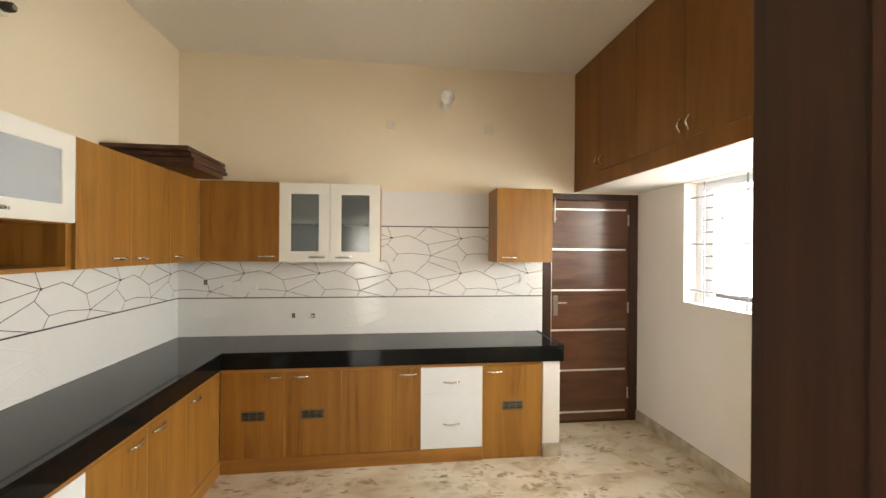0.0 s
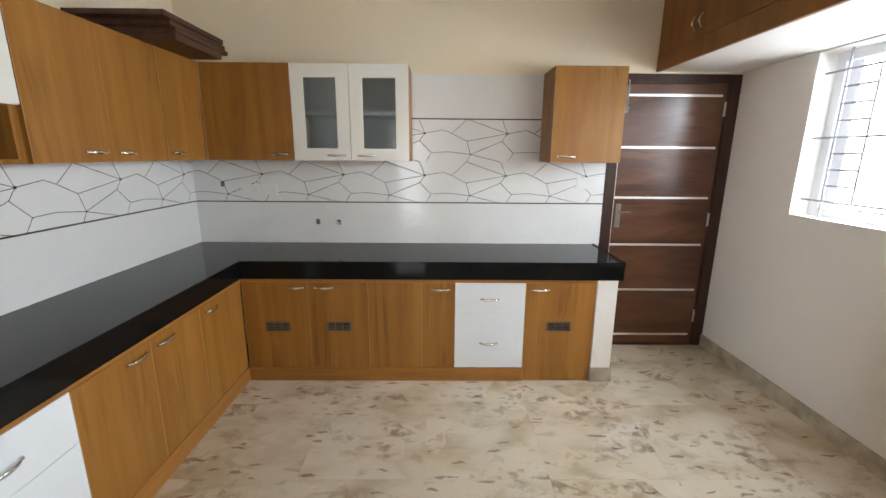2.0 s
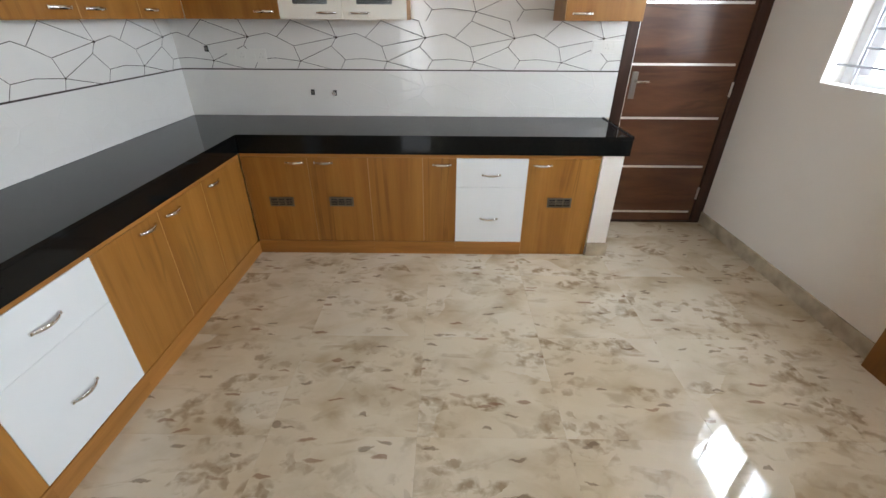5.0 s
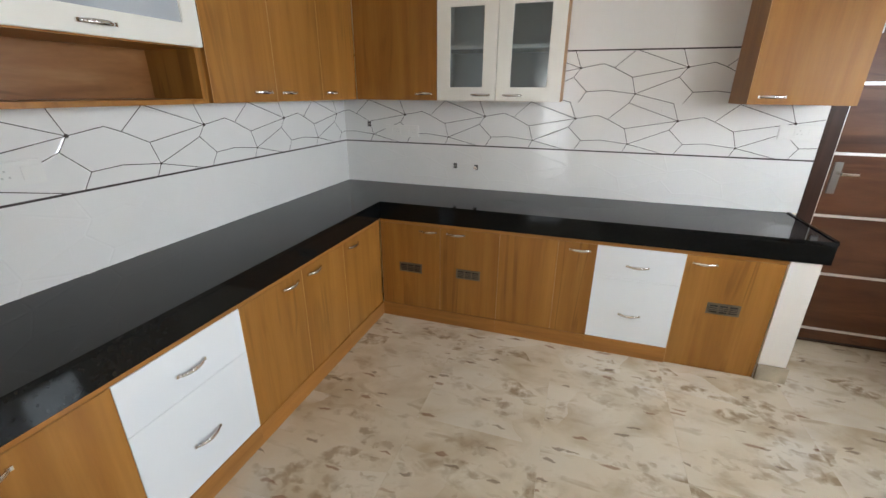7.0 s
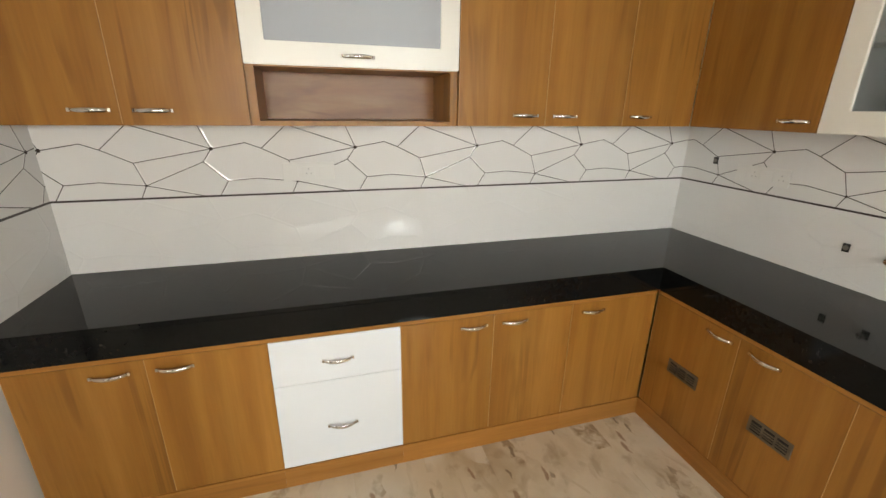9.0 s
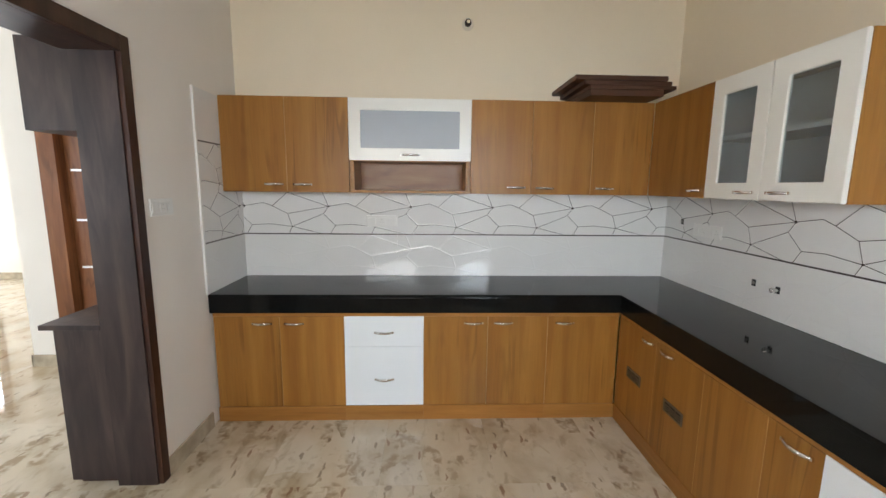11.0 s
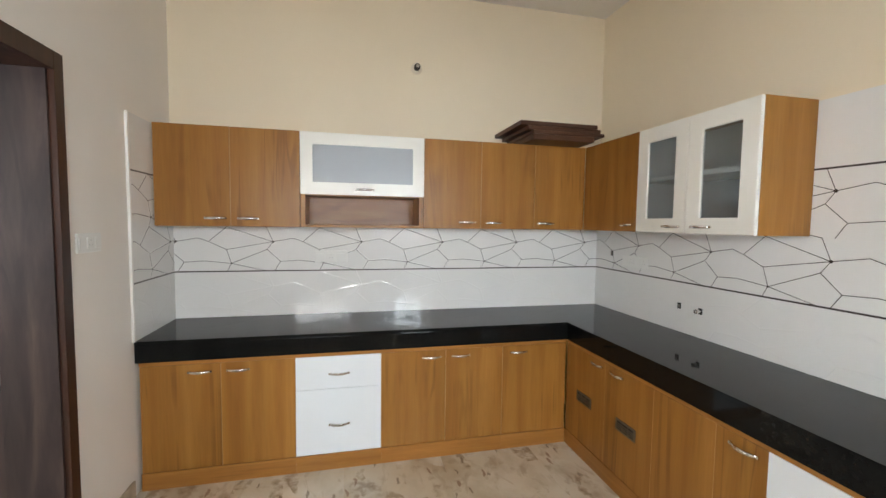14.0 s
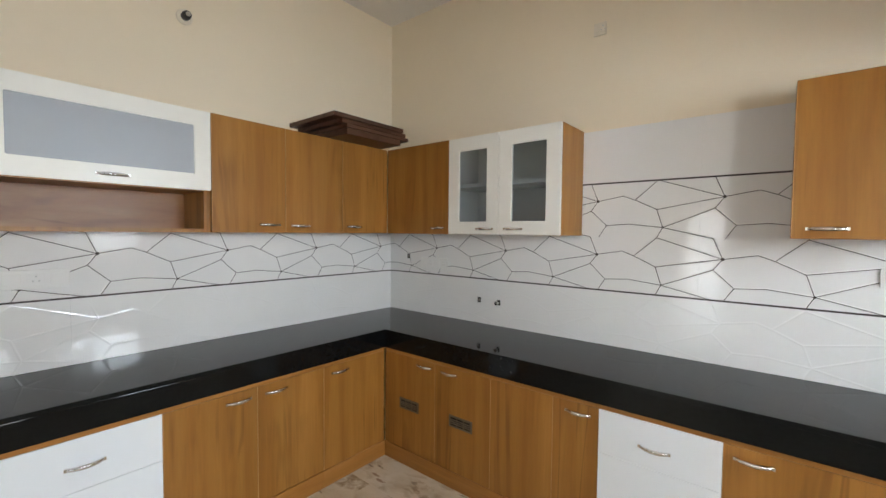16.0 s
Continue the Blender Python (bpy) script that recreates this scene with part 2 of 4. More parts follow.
DOORWOOD = wood("dark_door_veneer", (0.068, 0.026, 0.012), (0.105, 0.041, 0.019), (0.145, 0.060, 0.029), 0.30, squash=(0.7, 3, 4), streak=0.4, coat=0.3)
FRAMEWOOD = wood("dark_frame_wood", (0.024, 0.008, 0.004), (0.040, 0.014, 0.007), (0.060, 0.022, 0.011), 0.4, streak=0.3)
LAMINATE = wood("purple_brown_laminate", (0.022, 0.013, 0.012), (0.042, 0.026, 0.024), (0.078, 0.050, 0.043), 0.45, squash=(5, 5, 0.8), streak=0.4)
PLANK = wood("dark_plank_wood", (0.045, 0.018, 0.010), (0.075, 0.032, 0.017), (0.11, 0.05, 0.028), 0.45, squash=(8, 0.8, 8), streak=0.3)
GRANITE = mat("black_granite", (0.0065, 0.0068, 0.0068), 0.06, var=0.12, scale=60, spec=0.20)
TILE = mat("white_glazed_tile", (0.80, 0.79, 0.77), 0.05, var=0.015, scale=4, spec=0.42)
INLAY = mat("bronze_inlay", (0.046, 0.036, 0.030), 0.2)
STRIPE = mat("dark_brown_trim", (0.03, 0.02, 0.016), 0.3)
EDGE = mat("pale_edge_banding", (0.50, 0.27, 0.10), 0.4)
LACQUER = mat("white_lacquer", (0.78, 0.81, 0.84), 0.22, var=0.01, scale=5)
IVORY = mat("ivory_lacquer", (0.80, 0.78, 0.72), 0.28, var=0.01, scale=5)
INSIDE = mat("pale_cabinet_inside", (0.80, 0.81, 0.83), 0.6, var=0.03, scale=4)
CHROME = mat("brushed_chrome", (0.75, 0.73, 0.70), 0.10, metal=1.0)
STEEL = mat("satin_steel", (0.62, 0.60, 0.58), 0.32, metal=1.0)
LOCK = mat("dull_lock_metal", (0.22, 0.20, 0.18), 0.4, metal=0.8)
STRIP = mat("aluminium_strip", (0.80, 0.79, 0.78), 0.38, metal=0.85)
VENT = mat("bronze_vent_metal", (0.16, 0.13, 0.095), 0.45, metal=0.6)
VENTDARK = mat("vent_shadow_gap", (0.02, 0.017, 0.014), 0.8)
UPVC = mat("white_upvc", (0.78, 0.78, 0.80), 0.35)
BAR = mat("grey_painted_iron", (0.33, 0.33, 0.36), 0.5)
PLASTIC = mat("white_switch_plastic", (0.78, 0.77, 0.74), 0.3)
CREAMPLASTIC = mat("cream_switch_plastic", (0.76, 0.68, 0.55), 0.4)
BLACKP = mat("black_plastic", (0.015, 0.013, 0.012), 0.5)
PINS = mat("grey_pin_holes", (0.55, 0.54, 0.52), 0.5)
BULB = mat("white_bulb_glass", (0.85, 0.85, 0.83), 0.12, coat=0.5)
SKIRT = mat("beige_marble_skirting", (0.46, 0.39, 0.29), 0.2, var=0.25, scale=9)
MARBLE = marble("cream_marble_tile")
GROUT = mat("beige_grout", (0.46, 0.40, 0.32), 0.6, var=0.1, scale=9)
SMOKE = frosted("frosted_grey_glass", (0.17, 0.19, 0.19), 0.16)
FROST = frosted("frosted_pale_glass", (0.80, 0.83, 0.89), 0.40)
CLEAR = glass_mat("window_glass", (0.97, 0.98, 1.0), 0.95)
EARTH = mat("outdoor_ground", (0.30, 0.25, 0.19), 0.9, var=0.3, scale=2)
# emissive white for the panel that replaces the bright view outdoors
SKY_GLOW = bpy.data.materials.new("glowing_sky_panel")
SKY_GLOW.use_nodes = True
SKY_GLOW.node_tree.nodes["Principled BSDF"].inputs["Emission Color"].default_value = (0.93, 0.97, 1.0, 1)
SKY_GLOW.node_tree.nodes["Principled BSDF"].inputs["Emission Strength"].default_value = 5.0
PLASTER = mat("outdoor_plaster", (0.62, 0.60, 0.56), 0.85, var=0.06, scale=1)


# ---- mesh helpers ----
def add_box(bm, x0, x1, y0, y1, z0, z1, mi=0):
    v = [bm.verts.new(c) for c in ((x0, y0, z0), (x1, y0, z0), (x1, y1, z0), (x0, y1, z0), (x0, y0, z1), (x1, y0, z1), (x1, y1, z1), (x0, y1, z1))]
    for f in ((3, 2, 1, 0), (4, 5, 6, 7), (0, 1, 5, 4), (1, 2, 6, 5), (2, 3, 7, 6), (3, 0, 4, 7)):
        bm.faces.new([v[i] for i in f]).material_index = mi


def boxes(*bs, bevel=0.0):
    bm = bmesh.new()
    for b in bs:
        add_box(bm, *b)
    if bevel:
        bmesh.ops.bevel(bm, geom=bm.edges[:], offset=bevel, segments=2, affect="EDGES", profile=0.6)
    return bm


def add_rod(bm, a, b, r, n=10):
    a, b = Vector(a), Vector(b)
    m = Matrix.Translation((a + b) / 2) @ (b - a).to_track_quat("Z", "Y").to_matrix().to_4x4()
    bmesh.ops.create_cone(bm, cap_ends=True, segments=n, radius1=r, radius2=r, depth=(b - a).length, matrix=m)


def lathe(profile, n=20):
    """A turned shape round z from (radius, height) pairs."""
    bm = bmesh.new()
    rings = [[bm.verts.new((r * math.cos(2 * math.pi * i / n), r * math.sin(2 * math.pi * i / n), z)) for i in range(n)] for r, z in profile]
    for a, b in zip(rings, rings[1:]):
        for i in range(n):
            bm.faces.new((a[i], a[(i + 1) % n], b[(i + 1) % n], b[i])).smooth = True
    bm.faces.new(rings[0][::-1])
    bm.faces.new(rings[-1])
    return bm


def mesh_of(name, bm, *mats):
    me = bpy.data.meshes.new(name)
    bm.normal_update()
    bm.to_mesh(me)
    bm.free()
    for m in mats:
        me.materials.append(m)
    return me


def thing(name, at, label, category, group="", kind=""):
    o = new(name)
    o.location = at
    o.empty_display_size = 0.05
    return tagged(o, label, category, group, kind)


def root_place(o):
    p = Vector(o.location)
    while o.parent:
        o = o.parent
        p += Vector(o.location)
    return p


def part(name, bm, material, parent, label=""):
    """Links a bmesh, made in the room's coordinates, as one mesh under a thing or part."""
    mats = material if isinstance(material, tuple) else (material,)
    bmesh.ops.translate(bm, verts=bm.verts, vec=-root_place(parent))
    o = new(name, mesh_of(name, bm, *mats))
    o.parent = parent
    return tagged(o, label)


def put(name, me, parent, m, label=""):
    """Links a shared mesh under a part at the pose m of the room."""
    o = new(name, me)
    o.parent = parent
    o.matrix_basis = Matrix.Translation(-root_place(parent)) @ m
    return tagged(o, label)


def solid(name, bm, material, label, category, kind="structure", group=""):
    mats = material if isinstance(material, tuple) else (material,)
    return tagged(new(name, mesh_of(name, bm, *mats)), label, category, group, kind)


# ---- the plan ----
XW, XE, YN, YS, ZC = -1.703, 2.245, 3.560, 0.430, 3.135
TOP, FASCIA = 0.835, 0.716
DX0, DX1, DZ = -0.598, 0.428, 2.07          # the doorway's opening
WY0, WY1, WZ0, WZ1 = 1.99, 2.947, 1.152, 2.072   # the window's opening
SOFFIT = 2.08
EY0, EY1 = 0.56, 1.80           # the side doorway in the east wall

solid("floor", boxes((-5.2, 2.25, -6.6, 3.60, -0.12, -0.006)), GROUT, "polished cream marble tile floor with brown flakes", "floor")
solid("ceiling", boxes((-5.4, 2.45, -6.8, 3.76, ZC, ZC + 0.15)), CEIL, "plain white painted ceiling", "ceiling")
solid("wall_north", boxes((-1.9, 1.36, YN, YN + 0.2, -0.1, ZC), (1.36, 2.215, YN, YN + 0.2, 2.065, ZC), (2.215, 2.45, YN, YN + 0.2, -0.1, ZC)), CREAM, "cream painted kitchen wall above white tiles", "wall")
solid("wall_west", boxes((XW - 0.2, XW, YS - 0.2, YN, -0.1, ZC)), CREAM, "cream painted kitchen wall above white tiles", "wall")
solid("wall_east", boxes((XE, XE + 0.24, YS, EY0, -0.1, ZC), (XE, XE + 0.24, EY1, WY0, -0.1, ZC), (XE, XE + 0.24, EY0, EY1, 2.06, ZC), (XE, XE + 0.24, EY0, EY1, -0.1, 0.0), (XE, XE + 0.24, WY1, YN, -0.1, ZC), (XE, XE + 0.24, WY0, WY1, -0.1, WZ0), (XE, XE + 0.24, WY0, WY1, WZ1, ZC)), OFFWHITE, "off-white painted wall with a barred window and doorway", "wall")
solid("wall_south", boxes((XW, DX0, YS - 0.2, YS, -0.1, ZC), (DX1, 2.45, YS - 0.2, YS, -0.1, ZC), (DX0, DX1, YS - 0.2, YS, DZ, ZC)), OFFWHITE, "off-white painted wall with a wide doorway", "wall")
# the hall seen through the doorway
solid("wall_hall_inner", boxes((-2.2, -2.0, -1.45, -1.13, -0.1, ZC), (-2.2, -2.0, -0.13, 0.23, -0.1, ZC), (-2.2, -2.0, -1.13, -0.13, 2.1, ZC)), OFFWHITE, "white painted hall wall around a wooden door", "wall")
solid("wall_hall_west", boxes((-5.4, -5.2, -5.0, 0.43, -0.1, ZC), (-5.4, -5.2, -6.8, -6.5, -0.1, ZC), (-5.4, -5.2, -6.5, -5.0, 2.25, ZC)), OFFWHITE, "white painted hall wall with a tall glazed opening", "wall")
solid("wall_hall_north", boxes((-5.4, -1.903, 0.23, 0.43, -0.1, ZC)), OFFWHITE, "white painted hall wall", "wall")
solid("wall_hall_south", boxes((-5.2, -1.2, -6.8, -6.6, -0.1, ZC), (-0.3, 2.45, -6.8, -6.6, -0.1, ZC), (-1.2, -0.3, -6.8, -6.6, 2.1, ZC), (-1.2, -0.3, -6.8, -6.6, -0.1, 0.0)), OFFWHITE, "white painted hall wall with the open entrance", "wall")
solid("wall_hall_east", boxes((2.25, 2.45, -6.6, -4.15, -0.1, ZC), (2.25, 2.45, -1.85, 0.23, -0.1, ZC), (2.25, 2.45, -4.15, -1.85, -0.1, 0.8), (2.25, 2.45, -4.15, -1.85, 2.25, ZC)), OFFWHITE, "unseen white hall wall with an opening for the added window", "wall")
solid("hall_beam", boxes((-5.2, -2.3, -3.1, -2.85, 2.75, ZC)), OFFWHITE, "white plastered ceiling beam in the hall", "beam")
solid("beam_south", boxes((XW, 1.628, YS, YS + 0.13, 2.905, ZC)), OFFWHITE, "painted ceiling beam over the doorway wall", "beam")
solid("loft_slab", boxes((1.655, XE, YS, YN, SOFFIT, SOFFIT + 0.06)), OFFWHITE, "white plastered loft slab over the window", "loft slab")
# marble skirting
solid("baseboard_east", boxes((XE - 0.012, XE, EY1 + 0.147, YN, 0.0, 0.098), (XE - 0.012, XE, YS, EY0 - 0.147, 0.0, 0.098), bevel=0.002), SKIRT, "beige marble skirting along the wall", "baseboard")
solid("baseboard_south", boxes((-1.10, DX0 - 0.052, YS, YS + 0.012, 0.0, 0.098), bevel=0.002), SKIRT, "beige marble skirting beside the doorway", "baseboard")
solid("baseboard_south_east", boxes((DX1 + 0.066, XE - 0.012, YS, YS + 0.012, 0.0, 0.098), bevel=0.002), SKIRT, "beige marble skirting beside the doorway", "baseboard")
solid("baseboard_hall_inner", boxes((-2.0, -1.988, -1.46, -1.2, 0.0, 0.1), (-2.2, -1.988, -1.462, -1.45, 0.0, 0.1)), SKIRT, "beige marble skirting of the hall wall", "baseboard")
solid("baseboard_hall_west", boxes((-5.2, -5.188, -4.94, 0.23, 0.0, 0.1)), SKIRT, "beige marble skirting of the hall wall", "baseboard")
# outdoors
solid("ground", boxes((-300, 300, -300, 300, -0.5, -0.3)), EARTH, "dry bare ground outside the house", "ground")
# added glowing panel, so the window looks white and lights the room
solid("backdrop", boxes((5.0, 5.05, -4, 14, 0.9, 9)), SKY_GLOW, "glowing white panel in place of the bright sky", "backdrop")
solid("house_plinth", boxes((-5.4, 2.485, -6.8, 3.76, -0.3, -0.12)), PLASTER, "plastered plinth of the house", "plinth")


# ---- doorway between hall and kitchen ----
def doorway():
    d = thing("door_frame", (0, YS, 0), "dark brown wooden casing of an open doorway", "door frame", kind="structure")
    part("casing", boxes((DX0 - 0.051, DX0 + 0.004, YS - 0.012, YS + 0.012, 0, DZ + 0.062), bevel=0.002), FRAMEWOOD, d)
    part("casing", boxes((DX1 - 0.004, DX1 + 0.066, YS - 0.012, YS + 0.012, 0, DZ + 0.062), bevel=0.002), FRAMEWOOD, d)
    part("casing", boxes((DX0 + 0.0042, DX1 - 0.0042, YS - 0.0115, YS + 0.0115, DZ - 0.009, DZ + 0.062), bevel=0.002), FRAMEWOOD, d)
    part("jamb_lining", boxes((DX1 - 0.012, DX1, 0.30, YS - 0.013, 0, DZ), (DX1 - 0.03, DX1, 0.2, 0.299, 0, DZ)), FRAMEWOOD, d)
    part("jamb_lining", boxes((DX0, DX0 + 0.012, 0.225, YS - 0.0125, 0.0, DZ - 0.0005)), LAMINATE, d, "purple-brown laminate lining")
    part("head_lining", boxes((DX0 + 0.013, DX1 - 0.031, 0.2, YS - 0.0125, DZ - 0.009, DZ - 0.001)), FRAMEWOOD, d)


doorway()


def partition():
    p = thing("partition_unit", (-0.75, 0.11, 0), "purple-brown laminate partition with an open niche and shelf", "partition")
    x0, x1 = -0.90, -0.594
    part("upper_block", boxes((x0, x1, 0.0, 0.222, 1.725, 2.118), bevel=0.002), LAMINATE, p)
    part("lower_block", boxes((x0 + 0.02, x1, 0.0, 0.222, 0.03, 0.808), bevel=0.002), LAMINATE, p)
    part("back_panel", boxes((x0, x0 + 0.019, -0.03, 0.222, 0.0, 0.808), bevel=0.002), LAMINATE, p)
    part("shelf", boxes((x0 - 0.03, x1 + 0.008, -0.06, 0.222, 0.81, 0.835), bevel=0.003), LAMINATE, p)
    part("plinth", boxes((x0 + 0.04, x1 - 0.03, 0.02, 0.222, 0.0, 0.03)), FRAMEWOOD, p)


partition()


def hall_door():
    d = thing("door_2", (-2.0, -0.63, 0), "closed brown wooden hall door with steel strips", "door", kind="structure")
    x = -2.0
    part("frame", boxes((x - 0.1, x + 0.03, -1.19, -1.06, 0, 2.1), (x - 0.1, x + 0.03, -0.2, -0.1, 0, 2.1), (x - 0.1, x + 0.03, -1.06, -0.2, 2.03, 2.12), bevel=0.004), TEAKRED, d)
    leaf = part("leaf", boxes((x - 0.09, x - 0.05, -1.056, -0.204, 0.005, 2.026), bevel=0.002), TEAKRED, d)
    for z in (0.09, 0.45, 0.815, 1.195, 1.585, 1.93):
        part("strip", boxes((x - 0.05, x - 0.046, -1.02, -0.21, z, z + 0.016)), STRIP, leaf, "pale metal strip")


TEAKRED = wood("red_brown_teak", (0.13, 0.045, 0.018), (0.20, 0.075, 0.03), (0.28, 0.12, 0.05), 0.3, squash=(9, 5, 0.7))
hall_door()


def glazed_opening():
    g = thing("hall_glazed_door", (-5.2, -5.75, 0), "glazed hall opening with a teak frame", "glazed door", kind="structure")
    part("frame", boxes((-5.3, -5.17, -5.08, -4.94, 0, 2.3), (-5.3, -5.17, -6.56, -6.42, 0, 2.3), (-5.3, -5.17, -6.42, -5.08, 2.2, 2.3)), TEAKRED, g)
    part("mullion", boxes((-5.28, -5.2, -5.79, -5.71, 0, 2.2)), TEAKRED, g)
    o = part("pane", boxes((-5.255, -5.25, -6.42, -5.08, 0.02, 2.2)), CLEAR, g)
    o.visible_shadow = False


glazed_opening()


ent = thing("entrance_frame", (-0.75, -6.6, 0), "teak frame of the open entrance", "door frame", kind="structure")
part("jamb", boxes((-1.26, -1.17, -6.66, -6.58, 0, 2.14)), TEAKRED, ent)
part("jamb", boxes((-0.33, -0.24, -6.66, -6.58, 0, 2.14)), TEAKRED, ent)
part("head", boxes((-1.17, -0.33, -6.66, -6.58, 2.06, 2.14)), TEAKRED, ent)


def side_door():
    """The flush outer door at the end of the counter."""
    d = thing("door_1", (1.79, YN, 0), "closed dark brown door with horizontal steel strips", "door", kind="structure")
    y = YN
    part("door_frame", boxes((1.338, 1.418, y - 0.012, y + 0.08, 0, 2.063), (2.165, 2.2445, y - 0.012, y + 0.08, 0, 2.063), (1.4185, 2.1645, y - 0.012, y + 0.08, 2.005, 2.063), bevel=0.003), FRAMEWOOD, d)
    leaf = part("leaf", boxes((1.422, 2.162, y + 0.008, y + 0.045, 0.012, 2.001), bevel=0.002), DOORWOOD, d)
    part("stop", boxes((1.410, 2.174, y + 0.047, y + 0.066, 0.0105, 2.030)), FRAMEWOOD, d)
    part("sill", boxes((1.4185, 2.1645, y - 0.005, y + 0.08, 0.0, 0.010)), FRAMEWOOD, d)
    for z in (0.090, 0.468, 0.832, 1.192, 1.560, 1.922):
        part("strip", boxes((1.428, 2.135, y + 0.003, y + 0.010, z - 0.008, z + 0.008)), STRIP, leaf, "pale metal strip")
    # light leaking past the leaf's edge, modelled as a pale strip
    part("edge_strip", boxes((1.4190, 1.4265, y + 0.002, y + 0.0095, 0.02, 1.998)), STRIP, leaf, "pale strip in place of light through the door gap")
    lock = part("lock_plate", boxes((1.445, 1.485, y - 0.001, y + 0.009, 0.965, 1.145), bevel=0.003), LOCK, leaf, "satin steel lock plate")
    bm = bmesh.new()
    add_rod(bm, (1.470, y, 1.085), (1.470, y - 0.05, 1.085), 0.010)
    add_rod(bm, (1.465, y - 0.05, 1.085), (1.545, y - 0.05, 1.085), 0.009)
    part("lever", bm, CHROME, lock, "chrome lever handle")
    bm = bmesh.new()
    add_box(bm, 1.440, 1.458, y - 0.004, y + 0.009, 1.80, 1.985)
    add_rod(bm, (1.449, y - 0.010, 1.80), (1.449, y - 0.010, 2.02), 0.006, 8)
    add_rod(bm, (1.449, y - 0.010, 1.83), (1.449, y - 0.036, 1.83), 0.006, 8)
    part("tower_bolt", bm, STEEL, leaf, "steel tower bolt")
    for z in (0.25, 1.03, 1.83):
        bm = bmesh.new()
        add_box(bm, 2.154, 2.166, y + 0.004, y + 0.0095, z - 0.05, z + 0.05)
        add_rod(bm, (2.164, y + 0.003, z - 0.05), (2.164, y + 0.003, z + 0.05), 0.005, 8)
        part("hinge", bm, STEEL, d, "steel butt hinge")
    bm = lathe([(0.018, 0), (0.018, 0.012), (0.009, 0.02), (0.009, 0.035), (0.016, 0.04), (0.014, 0.055)], 12)
    bmesh.ops.rotate(bm, verts=bm.verts, matrix=Matrix.Rotation(radians(90), 3, "X"))
    bmesh.ops.translate(bm, verts=bm.verts, vec=(1.47, y + 0.008, 0.06))
    part("door_stop", bm, PLASTIC, leaf)


side_door()


def window():
    w = thing("window_1", (XE, (WY0 + WY1) / 2, WZ0), "white sliding window standing open behind iron bars", "window", kind="structure")
    x = XE + 0.11
    fr = 0.055
    part("window_frame", boxes((x, x + 0.06, WY0, WY0 + fr, WZ0, WZ1), (x, x + 0.06, WY1 - fr, WY1, WZ0, WZ1), (x, x + 0.06, WY0 + fr, WY1 - fr, WZ0, WZ0 + fr), (x, x + 0.06, WY0 + fr, WY1 - fr, WZ1 - fr, WZ1), bevel=0.003), UPVC, w)
    part("window_sill", boxes((XE - 0.004, x, WY0, WY1, WZ0, WZ0 + 0.008), bevel=0.002), OFFWHITE, w, "white sill")
    mid = (WY0 + WY1) / 2
    part("track", boxes((x + 0.026, x + 0.050, WY1 - fr - 0.075, WY1 - fr - 0.001, WZ0 + fr + 0.001, WZ1 - fr - 0.001), bevel=0.002), UPVC, w)
    # the sashes stand slid open, one behind the other
    for a, b, dx in ((WY0 + fr, 2.350, 0.005), (WY0 + fr, 2.342, 0.032)):
        s, xx = 0.05, x + dx
        z0, z1 = WZ0 + fr, WZ1 - fr
        sash = part("sash", boxes((xx, xx + 0.024, a, a + s, z0, z1), (xx, xx + 0.024, b - s, b, z0, z1), (xx, xx + 0.024, a + s, b - s, z0, z0 + s), (xx, xx + 0.024, a + s, b - s, z1 - s, z1), bevel=0.003), UPVC, w)
        o = part("pane", boxes((xx + 0.010, xx + 0.014, a + s - 0.004, b - s + 0.004, z0 + s - 0.004, z1 - s + 0.004)), CLEAR, sash)
        o.visible_shadow = False
    # iron bars: two ladders joined by long rails that run into the reveals
    g = thing("window_grille", (XE + 0.06, mid, WZ0), "grey painted iron bars inside the window", "window bars")
    gx, r = XE + 0.062, 0.006
    ladders = ((2.815, 2.640), (2.242, 2.067))
    for a, b in ladders:
        for y in (a, b):
            lo, hi = (WZ0 + 0.008, WZ1) if y in (2.815, 2.067) else (1.25, 1.95)
            bm = bmesh.new()
            add_rod(bm, (gx, y, lo), (gx, y, hi), r, 8)
            part("upright", bm, BAR, g)
        for i in range(9):
            z = 1.254 + i * 0.0884
            if i in (0, 4, 8):
                continue
            bm = bmesh.new()
            add_rod(bm, (gx - 0.006, a, z), (gx - 0.006, b, z), r, 8)
            part("rung", bm, BAR, g)
    for z in (1.254, 1.607, 1.961):
        bm = bmesh.new()
        add_rod(bm, (gx - 0.006, WY0, z), (gx - 0.006, WY1, z), r, 8)
        part("rail", bm, BAR, g)
    for y in (2.435, 2.335):
        for lo, hi in ((WZ0 + 0.008, 1.27), (1.945, WZ1)):
            bm = bmesh.new()
            add_rod(bm, (gx, y, lo), (gx, y, hi), r, 8)
            part("stub", bm, BAR, g)


window()

